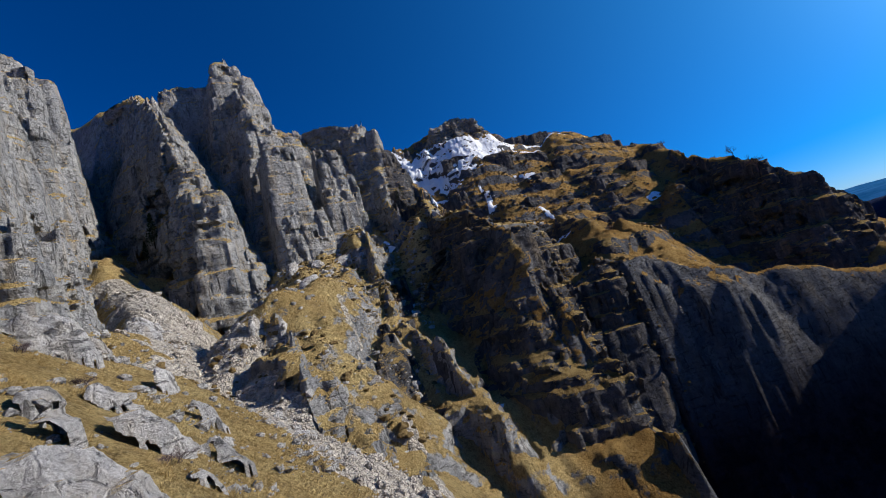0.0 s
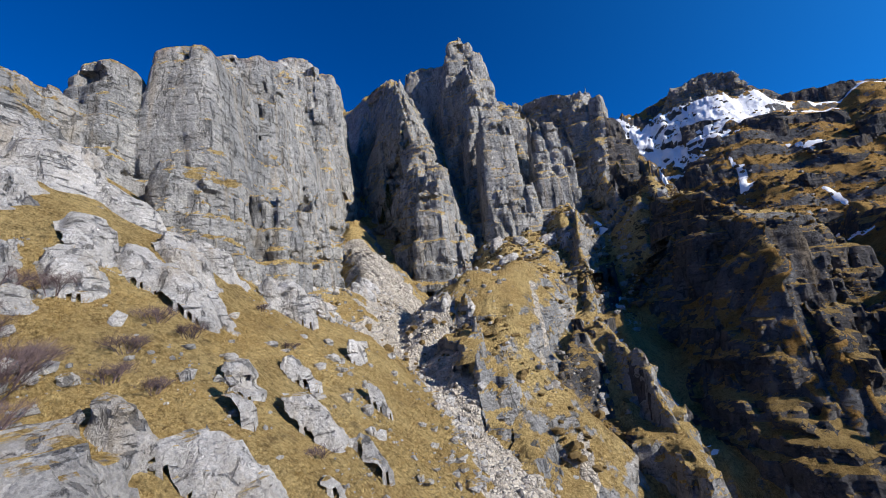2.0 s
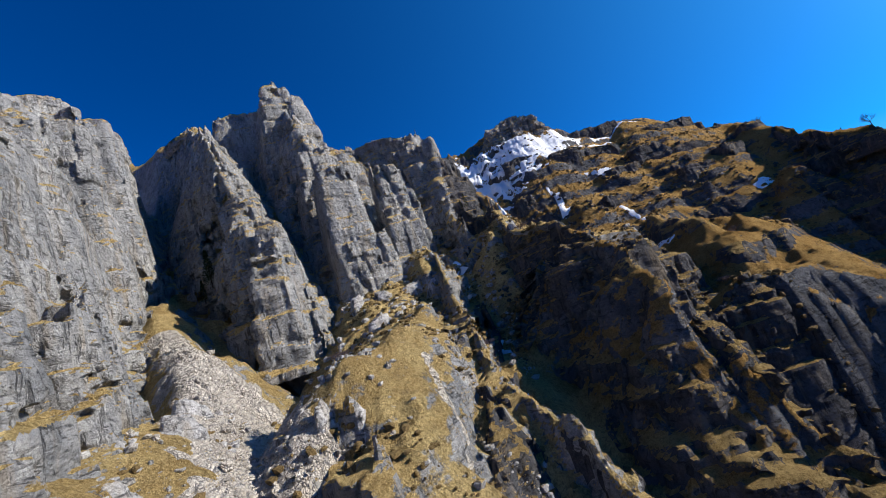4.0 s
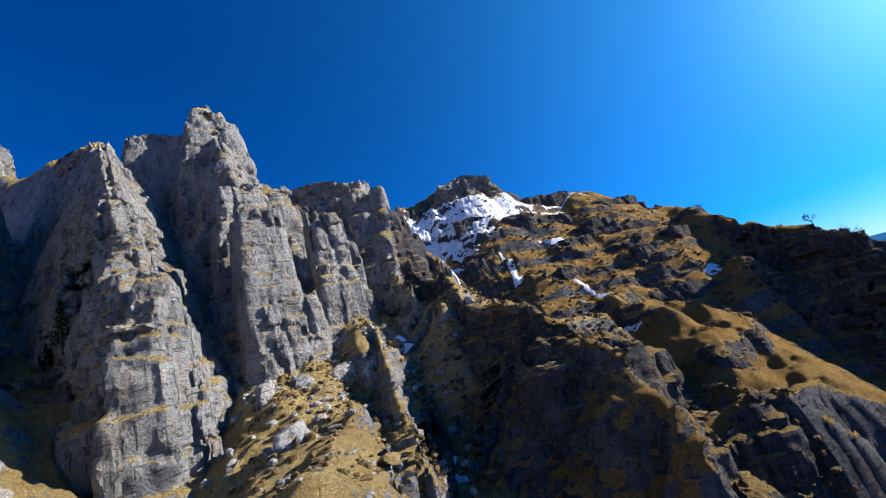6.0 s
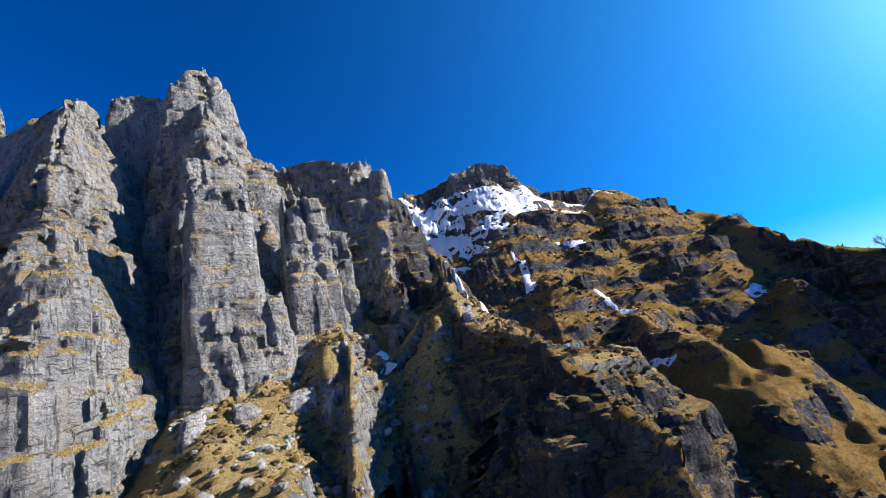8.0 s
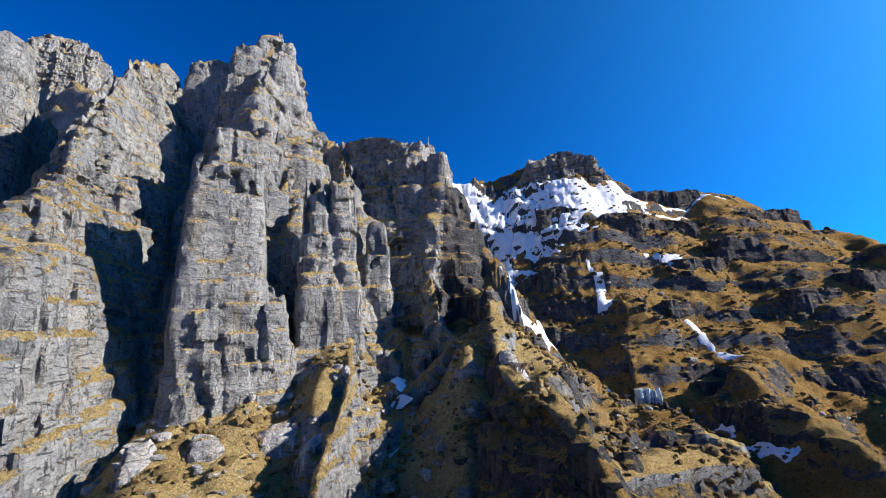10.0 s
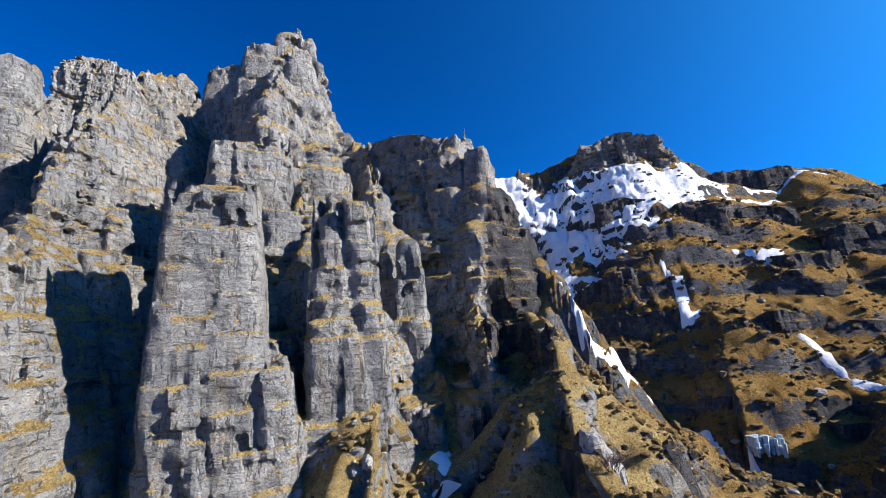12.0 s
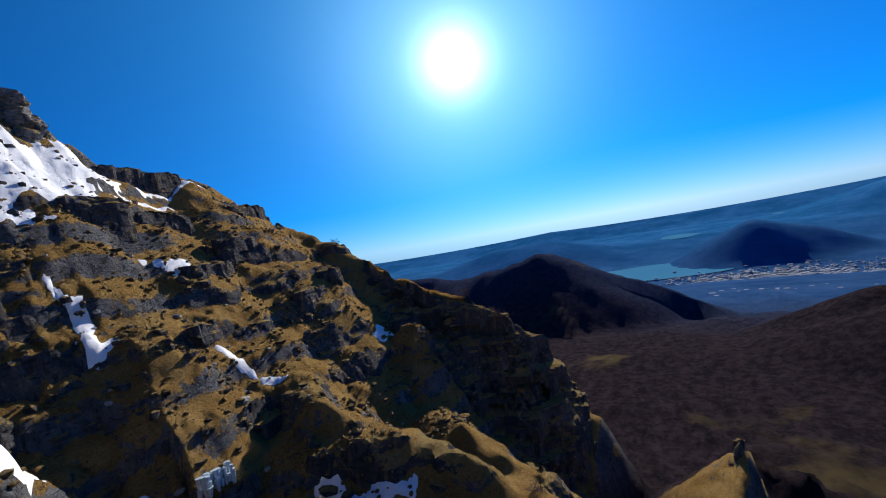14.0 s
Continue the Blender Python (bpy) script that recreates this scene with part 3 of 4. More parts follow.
# name, label, centre, half sizes, turn, foot, top, lean, how much the head narrows, share of the point
MASSES = [("cliff", WALL, *row, 0.12) for row in (
    ((-47, 33), (7, 6), 120, 4, 40, (-3, 1), 0.7),
    ((-47, 12), (9, 6), 100, 4, 27, (-6, 1), 0.6),
    ((-48, 1), (9, 6), 85, 4, 23, (-6, 0), 0.6),
    ((-50, 17), (9, 6), 105, 4, 30, (-5, 1), 0.65),
    ((-50, -8), (9, 7), 80, 4, 21, (-5, 0), 0.65),
    ((-60, 6), (9, 7), 90, 4, 26, (-6, 1), 0.7),
    ((-66, -10), (10, 8), 85, 0, 21, (-6, 0), 0.7),
    ((-52, 26), (6, 5), 110, 6, 36, (-3, 1), 0.75),
    ((-51, 40), (6, 5), 120, 8, 44, (-3, 1), 0.75),
    ((-58, 22), (9, 7), 95, 6, 33, (-5, 2), 0.7),
    ((-56, 48), (9, 7), 125, 10, 51, (-4, 2), 0.75),
    ((-63, 57), (8, 6), 125, 12, 60, (-4, 2), 0.75),
    ((-70, 66), (12, 8), 128, 15, 69, (-5, 3), 0.75),
    ((-84, 86), (12, 9), 128, 22, 84, (-5, 3), 0.75),
    ((-100, 108), (12, 9), 130, 40, 95, (-4, 4), 0.8),
    ((-124, 137), (13, 9), 130, 50, 116, (-4, 4), 0.8),
    ((-40, 29), (6, 5), 110, 4, 20, (-1, 0), 0.7),
    ((-40, 38), (4.5, 3.5), 120, 5, 18, (-1, 0), 0.7),
    ((-46, 47), (5, 4), 125, 8, 21, (-1, 1), 0.7),
    ((-54, 56), (5, 4), 125, 10, 27, (-1, 1), 0.7),
)] + [
    ("rock_buttress", "blocky grey limestone foot of the leaning tower", (-49, 91.5), (5, 5), 20, 8, 37, (-1, 1), 0.75, 0.1),
    ("rock_tower", "leaning grey limestone tower with an overhang", (-58, 104), (8, 8), 30, 16, 58, (-4, 4), 0.6, 0.2),
    ("rock_buttress", "steep grey limestone buttress rising from grass", (-49, 97), (6, 7), 20, 10, 43, (-2, 2), 0.6, 0.2),
    ("rock_buttress", "great square-cut limestone buttress with a blue-grey face", (-37, 118), (8.5, 7.5), 34, 12, 39, (-1, 1), 0.86, 0.08),
    ("rock_buttress", "upright square limestone column on the great buttress", (-40, 117.5), (5.6, 5.6), 34, 30, 59, (-0.5, 1), 1.0, 0.05),
    ("rock_buttress", "stepped upper limestone buttress with grassy ledges", (-48, 133), (9, 8), 40, 40, 76, (-3, 4), 0.75, 0.1),
    ("rock_buttress", "dark grey limestone buttress with a flat grassy top", (-27.5, 127), (6, 6), 30, 18, 58, (-1, 2), 0.8, 0.08),
    ("rock_pillar", "slim limestone pillar against the cliff", (-25, 146), (4, 4.5), 20, 24, 54, (-2, 2), 0.65, 0.1),
    ("rock_buttress", "broken limestone step below the middle block", (-33, 152), (7, 6), 30, 40, 64, (-2, 2), 0.7, 0.1),
    ("rock_tower", "broad limestone tower under the summit spire", (-66, 164), (14, 12), 35, 70, 120, (-6, 8), 0.7, 0.1),
    ("rock_tower", "upright limestone shoulder of the summit tower", (-46, 149), (8, 8), 35, 50, 81, (-2, 3), 0.75, 0.1),
    ("rock_spire", "pointed limestone spire crowning the cliffs", (-80, 191), (15, 13), 35, 96, 149, (-3, 4), 0.5, 0.17),
    ("rock_spire", "forked limestone spire beside a dark cleft", (-117, 178), (13, 11), 35, 85, 136, (-3, 3), 0.5, 0.18),
    ("rock_tower", "shaded limestone tower between two spires", (-99, 188), (17, 10), 20, 80, 138, (-3, 6), 0.8, 0.06),
    ("rock_buttress", "rugged limestone block with a rounded crest", (-31, 179), (17, 10), -8, 50, 90, (-1, 3), 0.85, 0.05),
    ("rock_buttress", "limestone corner above the saddle", (-17, 171), (7, 8), -8, 40, 79, (-1, 3), 0.82, 0.06),
    ("crag", "grey crag on the crest of the dark spur", (-2, 139), (4.5, 4.5), 20, 22, 40, (0, 1), 0.7, 0.15),
    ("crag", "grey crag beside the snow gully", (-11, 139), (5, 4), 20, 20, 37, (-1, 1), 0.7, 0.15),
    ("crag", "square dark crag with a vertical face", (16, 91), (6, 5), 15, -6, 15, (0, 1), 0.85, 0.08),
    ("crag", "dark overhanging crag band below the spur's crest", (7, 93), (7, 6), 10, -4, 18, (0, 1), 0.85, 0.08),
    ("crag", "pale crag standing on the grassy spur", (25, 119), (4, 3.5), 40, 6, 18, (0, 0), 0.8, 0.15),
]


# rock that breaks out of the grass: place, half sizes, how far it stands out, turn
SLAB = "weathered pale limestone slab breaking out of dry grass"
ROCKS = [("outcrop", SLAB, *row) for row in (
    (-15.0, 9.3, 2.3, 1.6, 1.0, 5), (-12.4, 8.7, 1.7, 1.2, 0.7, -10), (-16.2, 11.6, 1.2, 0.6, 1.0, 15), (-10.6, 8.2, 1.0, 0.7, 0.4, 0), (-12.8, 13.8, 1.9, 1.2, 0.7, 10), (-11.0, 12.8, 0.8, 0.6, 0.4, 40), (-15.6, 20.0, 1.3, 0.9, 0.9, 20),
    (-16.4, 16.4, 0.9, 0.6, 1.0, 0), (-18.3, 18.0, 0.9, 0.7, 0.6, 50), (-23.0, 6.6, 2.6, 1.8, 0.9, -20), (-20.4, 5.4, 1.6, 1.0, 0.6, 10), (-17.8, 4.6, 1.5, 0.9, 0.5, 0), (-13.6, 5.2, 0.9, 0.6, 0.4, 0), (-11.8, 5.2, 1.1, 0.8, 0.5, 25),
    (-10.2, 5.4, 1.0, 0.6, 0.4, -10), (-9.4, 6.8, 0.8, 0.5, 0.4, 15), (-8.0, 17.0, 0.9, 0.6, 0.5, 70), (-23.0, 32.0, 1.3, 0.5, 0.9, 110), (-13.2, 21.8, 0.8, 0.5, 0.6, 0), (-19.2, 22.4, 1.0, 0.6, 0.9, 30), (-17.6, 27.4, 0.9, 0.5, 0.8, 60),
    (-26.0, 9.4, 2.8, 2.0, 1.4, 0), (-28.0, 4.4, 1.8, 1.2, 0.7, 10), (-9.2, 10.6, 0.8, 0.6, 0.4, 20), (-8.6, 14.2, 0.9, 0.5, 0.4, 60), (-11.8, 17.6, 0.7, 0.5, 0.4, 0),
)] + [("outcrop", "fractured limestone outcrop at the foot of the wall", *row) for row in (
    (-30.0, 15.8, 1.8, 1.5, 1.6, 20), (-30.5, 22.0, 2.2, 1.6, 1.8, 40), (-32.0, 25.2, 2.0, 1.4, 1.6, 30), (-28.2, 18.0, 1.7, 1.3, 1.2, 30), (-26.0, 19.6, 2.2, 1.8, 1.6, 10), (-26.4, 13.6, 1.5, 1.2, 1.0, 0),
    (-39.5, 17.2, 3.0, 2.6, 2.2, 80), (-43.5, 15.0, 3.2, 2.6, 2.6, 100), (-36.6, 21.0, 2.4, 2.0, 1.6, 40), (-34.6, 12.4, 1.6, 2.2, 1.4, 0), (-40.0, 11.0, 2.6, 2.2, 1.8, 20), (-33.8, 7.6, 1.6, 1.4, 1.2, 30),
    (-29.0, 30.0, 2.0, 1.4, 2.0, 40), (-32.0, 36.0, 1.6, 1.2, 1.4, 50), (-35.0, 42.0, 1.8, 1.2, 1.4, 30), (-39.0, 52.0, 2.0, 1.4, 1.8, 40), (-43.0, 58.0, 2.2, 1.6, 2.0, 30),
)] + [("outcrop", "lichened grey rock standing out of the dry grass", *row) for row in (
    (-24.2, 53.0, 2.6, 2.0, 2.4, 20), (1.5, 123.5, 2.0, 1.4, 1.8, 20), (18.8, 140.0, 2.0, 1.4, 1.2, 40), (28, 133, 2.2, 1.6, 1.2, 40), (13, 76, 2.6, 2.0, 1.6, 30), (16, 69, 2.4, 1.8, 1.4, 30), (22, 92, 3.0, 2.0, 1.8, 20), (27, 96, 2.6, 1.8, 1.4, 20), (-33, 107, 1.6, 1.2, 1.4, 0), (-27, 112, 2.0, 1.4, 1.6, 20), (-38, 103, 1.6, 1.2, 1.2, 30), (-29, 88, 2.4, 1.8, 2.0, 20), (-21, 110, 1.8, 1.3, 1.4, 0), (114, 86.5, 6, 2.4, 2.0, -20), (122, 83, 5, 3, 2.6, -15), (107, 92.5, 4, 2, 2.4, -10), (112, 90, 4, 2.4, 2.6, -20), (119, 86, 3, 2, 2.0, 0), (127, 80, 3, 3, 2.0, 0),
)]
# broken rock along the backs and sides of the ribs: x, y, half width
ROCK_LINES = [
    ("rock_crest", "jagged broken rocks along the back of a grassy rib", 1.6, [(-19, 112, 2.5), (-17, 101, 2.8), (-14, 82, 3.0), (-9.5, 69, 3.4), (-4.5, 61, 3.8), (0.5, 51, 4.0), (7, 40, 4.0)]),
    ("rock_crest", "band of broken rocks on the shady side of a grassy rib", 1.4, [(-26.5, 57, 1.6), (-24.5, 53, 2.6), (-20, 47.5, 2.6), (-15, 43, 2.6), (-10, 38.5, 2.6)]),
    ("rock_crest", "dark broken rocks along the nose of the spur", 1.8, [(5, 76, 3.6), (5, 67, 4.2), (8, 60, 4.6), (13, 55, 4.2)]),
]


def ground_at(x, y):
    """Height of the finished ground, between its grid points."""
    j = np.clip(np.searchsorted(lines_x, x) - 1, 0, len(lines_x) - 2)
    i = np.clip(np.searchsorted(lines_y, y) - 1, 0, len(lines_y) - 2)
    u, v = (x - lines_x[j]) / (lines_x[j + 1] - lines_x[j]), (y - lines_y[i]) / (lines_y[i + 1] - lines_y[i])
    g = GROUND_Z
    return (g[i, j] * (1 - u) + g[i, j + 1] * u) * (1 - v) + (g[i + 1, j] * (1 - u) + g[i + 1, j + 1] * u) * v


def mass_top(mass, x, y):
    """Height of one buttress, tower or crag over the plan, far down outside it."""
    _, _, (cx, cy), (a, b), turn, low, top, lean, taper, peak = mass
    r = math.radians(turn)
    dx, dy = x - cx - 0.6 * lean[0], y - cy - 0.6 * lean[1]
    u, v = (dx * math.cos(r) + dy * math.sin(r)) / a, (dy * math.cos(r) - dx * math.sin(r)) / b
    k = (np.abs(u) ** 6 + np.abs(v) ** 6) ** (1 / 6)
    taper = 0.85 * taper
    side = (1.16 - k) / (1.16 - taper)
    up = np.where(side > 0, np.clip(side, 0, 1) ** 0.85, side)
    return low + (top - low) * ((1 - peak) * up + peak * np.clip(1 - k / taper, 0, 1))


def crag_height(x, y, whole):
    """Height of the rock over the plan, whose it is (0: the bare slope), how much of it is bare and how rough it is."""
    base, z = ground_at(x, y), height(x, y)
    if not whole:
        z = base.copy()
    owner, bare, rough = np.zeros(x.shape, int), np.zeros(x.shape), np.zeros(x.shape)
    if whole is None:
        # beds of rock that crop out between grassy ledges
        q = (height(x, y) + 5.0 * fbm(x / 34, y / 34, height(x, y) / 60, 3, 21) + 0.05 * x) / 8.0
        part = q - np.floor(q)
        bed = np.clip(1 - np.abs(part - 0.65) / 0.30, -1, 1) + 0.9 * smooth_noise(x / 15, y / 15, x * 0, 31) + 0.5 * fbm(x / 5, y / 5, x * 0, 3, 271) - 0.5
        bare, rough = np.clip(2.2 * bed, 0, 1), 0.42 * np.clip(2.2 * bed, 0, 1)
        z = z + 0.9 * bare
        return z, owner, bare, rough
    for n, mass in enumerate(MASSES):
        h = mass_top(mass, x, y)
        mine = h > z - 0.5
        owner, bare, rough = np.where(mine, n + 1, owner), np.where(mine, 0.8, bare), np.where(mine, 0.8, rough)
        z = np.maximum(z, h)
    wave = 0.35 * fbm(x / 2.2, y / 2.2, x * 0, 3, 261)
    for n, (_, _, cx, cy, a, b, high, turn) in enumerate(ROCKS):
        r = math.radians(turn)
        dx, dy = x - cx, y - cy
        u, v = (dx * math.cos(r) + dy * math.sin(r)) / a, (dy * math.cos(r) - dx * math.sin(r)) / b
        k = (np.abs(u) ** 2.6 + np.abs(v) ** 2.6) ** (1 / 2.6) + wave
        h = base + high * np.clip(3.0 * (1.05 - k), -1.5, 1.0)
        mine = (k < 1.35) & (h > z - 1.2)
        owner, bare, rough = np.where(mine, 1000 + n, owner), np.where(mine, 1.0, bare), np.where(mine, min(0.5, 0.13 + 0.07 * a), rough)
        z = np.where(mine, np.maximum(z, h), z)
    for n, (_, _, high, line) in enumerate(ROCK_LINES):
        k = near_line(line, x, y) + 1.6 * wave + 0.7 * fbm(x / 6, y / 6, x * 0, 2, 265)
        h = base + high * np.clip(2.0 * k, -1.5, 1.0)
        mine = (k > -0.25) & (h > z - 1.2)
        owner, bare, rough = np.where(mine, 2000 + n, owner), np.where(mine, 1.0, bare), np.where(mine, 0.15 + 0.22 * high, rough)
        z = np.where(mine, np.maximum(z, h), z)
    return z, owner, bare, rough


def cracked(x, y, z):
    """How far jointed and bedded limestone stands out from the mean face, in metres."""
    out = 3.0 * fbm(x / 14, y / 14, z / 16, 3, 201) + 2.2 * smooth_noise(x / 29, y / 29, z / 30, 203) + 1.5 * blocks(x, y, z, 10.0, 14.0, 220)
    tilt = z + 0.07 * x + 2.5 * smooth_noise(x / 30, y / 30, z / 60, 205)
    for tall, deep, seed in ((10.0, 3.2, 210), (4.3, 1.5, 213), (1.7, 0.5, 218)):
        q = tilt / tall + 0.30 * hashed(np.floor(x / (tall * 1.2)), np.floor(y / (tall * 1.2)), x * 0, seed)
        part = q - np.floor(q)
        out = out + deep * (part - 0.5) * np.clip(0.65 + 1.1 * smooth_noise(x / (1.6 * tall), y / (1.6 * tall), z / (1.3 * tall), seed + 1), 0.0, 1.3)
    out = out + 0.9 * blocks(x, y, z, 5.2, 7.0, 221) + 0.5 * blocks(x, y, z, 2.4, 3.0, 222) + 0.24 * blocks(x, y, z, 1.2, 1.1, 223)
    for wide, deep, seed in ((8.0, 1.4, 231), (3.4, 0.6, 232)):
        out = out - deep * (1 + np.clip((y - 80) / 10, 0, 1)) * np.clip(1 - np.abs(smooth_noise(x / wide, y / wide, z / (wide * 5), seed)) / 0.10, 0, 1)
    return out + 0.22 * fbm(x / 1.6, y / 1.6, z / 1.6, 2, 241)


def crag_mask(x, y, low, high, rim):
    """1 well inside a box of the plan, 0 at its edge."""
    m = np.minimum(np.minimum(x - low[0], high[0] - x), np.minimum(y - low[1], high[1] - y))
    return np.clip(m / rim, 0, 1)


def blurred(a, n):
    """Means over squares of 2 n + 1 cells."""
    for axis in (0, 1):
        pad = np.concatenate([np.repeat(np.take(a, [0], axis), n + 1, axis), a, np.repeat(np.take(a, [-1], axis), n, axis)], axis)
        total = np.cumsum(pad, axis)
        size = a.shape[axis]
        a = (np.take(total, range(2 * n + 1, 2 * n + 1 + size), axis) - np.take(total, range(0, size), axis)) / (2 * n + 1)
    return a


def crag_field(low, high, cell, whole):
    """Points and quads of the broken rock inside a box, with the owner of each quad."""
    xs, ys, zs = (np.arange(low[k], high[k] + cell, cell) for k in range(3))
    gx, gy = np.meshgrid(xs, ys, indexing="ij")
    top, owner, bare, rock = crag_height(gx, gy, whole)
    slope = np.hypot(*np.gradient(blurred(top, int(1.2 / cell)), cell))
    norm = np.sqrt(1 + np.minimum(slope, 3.5) ** 2)
    if whole:
        steep = np.where(owner < 1000, np.clip((slope - 0.95) / 0.6, 0, 1), 0)
        rock, bare = np.maximum(rock, steep), np.maximum(bare, steep)
    sink = 1.3 * (1 - bare) + 2.5 * (1 - crag_mask(gx, gy, low, high, 2.0)) * (whole is not False)
    field = (top[:, :, None] - zs[None, None]).astype(np.float32)
    i, j, k = np.nonzero((field < 6.5 * norm[:, :, None]) & (field > -6.5 * norm[:, :, None]))
    x, y, z = xs[i], ys[j], zs[k]
    over = top[i, j] - z
    rise = cracked(x, y, z) * rock[i, j]
    lean = norm[i, j]
    field[i, j, k] = over / np.where(over > 0, lean, np.minimum(lean, 1.4)) - sink[i, j] + np.where(over < 0, np.minimum(rise, 2.2), rise)
    inside = field > 0
    count = sum(inside[a:a + len(xs) - 1, b:b + len(ys) - 1, c:c + len(zs) - 1].astype(np.int8) for a in (0, 1) for b in (0, 1) for c in (0, 1))
    ci, cj, ck = np.nonzero((count > 0) & (count < 8))
    number = np.full(count.shape, -1, np.int32)
    number[ci, cj, ck] = np.arange(len(ci))
    total, hits = np.zeros((len(ci), 3)), np.zeros(len(ci))
    corners = list(itertools.product((0, 1), repeat=3))
    for p in corners:
        for axis in range(3):
            if p[axis]:
                continue
            q = tuple(1 if n == axis else p[n] for n in range(3))
            fa, fb = field[ci + p[0], cj + p[1], ck + p[2]], field[ci + q[0], cj + q[1], ck + q[2]]
            cross = (fa > 0) != (fb > 0)
            t = np.where(cross, fa / np.where(cross, fa - fb, 1), 0)
            place = np.array(p, float)[None] + np.eye(3)[axis][None] * t[:, None]
            total += place * cross[:, None]
            hits += cross
    spot = np.stack([ci, cj, ck], 1) + total / np.maximum(hits, 1)[:, None]
    points = np.array([xs[0], ys[0], zs[0]]) + spot * cell
    quads = []
    for axis in range(3):
        one, two = [slice(None)] * 3, [slice(None)] * 3
        one[axis], two[axis] = slice(0, -1), slice(1, None)
        a, b = inside[tuple(one)], inside[tuple(two)]
        i, j, k = np.nonzero(a != b)
        u, v = [n for n in range(3) if n != axis]
        at = np.stack([i, j, k], 1)
        fine = (at[:, u] > 0) & (at[:, v] > 0) & (at[:, u] < count.shape[u]) & (at[:, v] < count.shape[v])
        at, out = at[fine], a[i, j, k][fine]
        ring = []
        for du, dv in ((1, 1), (0, 1), (0, 0), (1, 0)):
            c = at.copy()
            c[:, u] -= du
            c[:, v] -= dv
            ring.append(number[c[:, 0], c[:, 1], c[:, 2]])
        ring = np.stack(ring, 1)
        flip = out if axis != 1 else ~out
        quads.append(np.where(flip[:, None], ring, ring[:, ::-1]))
    quads = np.concatenate(quads)
    quads = quads[(quads >= 0).all(1)]
    # drop crumbs that hang in the air
    label = np.arange(len(points))
    for _ in range(60):
        before = label
        least = label[quads].min(1)
        label = label.copy()
        np.minimum.at(label, quads.ravel(), np.repeat(least, 4))
        label = label[label]
        if (label == before).all():
            break
    many = np.bincount(label, minlength=len(points))
    quads = quads[many[label[quads[:, 0]]] > (400 if whole else 40)]
    mine = owner[np.minimum(ci, len(xs) - 1), np.minimum(cj, len(ys) - 1)]
    gi, gj = np.clip(np.searchsorted(lines_y, points[:, 1]), 0, len(lines_y) - 1), np.clip(np.searchsorted(lines_x, points[:, 0]), 0, len(lines_x) - 1)
    buried = points[:, 2] < GROUND_Z[gi, gj] - (4.5 if whole else 2.5)
    quads = quads[~buried[quads].all(1)]
    return points, quads, mine[quads[:, 0]]


pieces = collections.defaultdict(list)
for low, high, cell, whole in CRAG_PLAN:
    points, quads, mine = crag_field(low, high, cell, whole)
    for n in np.unique(mine):
        if n == 0 and whole is False:
            continue
        own = quads[mine == n]
        used, again = np.unique(own, return_inverse=True)
        pieces[n].append((points[used], again.reshape(-1, 4)))


def shell(name, at, faces, mat, parent=None):
    used, again = np.unique(faces, return_inverse=True)
    ob = new(name, solid(name, at[used], again.reshape(-1, 4), mat))
    ob.parent = parent
    return ob


for n, parts in sorted(pieces.items()):
    at, faces, base = [], [], 0
    for p, q in parts:
        at.append(p)
        faces.append(q + base)
        base += len(p)
    at, faces = np.concatenate(at), np.concatenate(faces)
    if n == 0:
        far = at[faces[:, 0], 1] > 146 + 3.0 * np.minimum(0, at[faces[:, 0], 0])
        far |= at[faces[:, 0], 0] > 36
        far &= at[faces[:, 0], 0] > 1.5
        tagged(shell("rock_bands", at, faces[far], SHADED_ROCK), "weathered bands of bedded limestone between grassy ledges", "rock bands", kind="stuff")
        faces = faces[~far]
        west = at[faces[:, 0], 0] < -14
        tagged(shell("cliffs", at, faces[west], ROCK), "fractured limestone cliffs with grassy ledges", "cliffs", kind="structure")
        tagged(shell("cliffs", at, faces[~west], SHADED_ROCK), "broken crags of the spur above the ravine, darkened by painted shade", "cliffs", kind="structure")
    elif n < 1000:
        name, label, _, _, _, low, top = MASSES[n - 1][:7]
        thing = tagged(new(name), label, "crag" if name == "crag" else "cliff", "pale wall" if name == "cliff" else "")
        mat = SHADED_ROCK if name == "crag" and "dark" in label else ROCK
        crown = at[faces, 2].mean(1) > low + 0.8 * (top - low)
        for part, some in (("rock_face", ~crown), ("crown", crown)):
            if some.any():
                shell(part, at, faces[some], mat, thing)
    else:
        name, label = (ROCKS[n - 1000] if n < 2000 else ROCK_LINES[n - 2000])[:2]
        # outcrops on the spur and flank take the stone with painted shade
        tagged(shell(name, at, faces, SHADED_ROCK if at[:, 0].mean() > 5 else ROCK if n >= 2000 else BARE_ROCK), label, "outcrop", kind="" if n < 2000 else "stuff")

for n, (name, label, c, s, turn, low, top, lean, taper, peak) in enumerate([
    ("rock_tower", "pale limestone head at the back of the wall", (-200, 206), (20, 15), 35, 90, 180, (-2, 2), 0.7, 0.08),
    ("rock_summit", "dark layered summit block streaked with snow", (24, 237), (23, 10), 0, 74, 106, (0, 2), 0.6, 0.18),
]):
    rock_mass(name, label, c, s, turn, low, top, lean, taper, 20 + n, peak=peak, category="cliff", rough=1.0 + 0.05 * s[0], square=4.5, split=True)

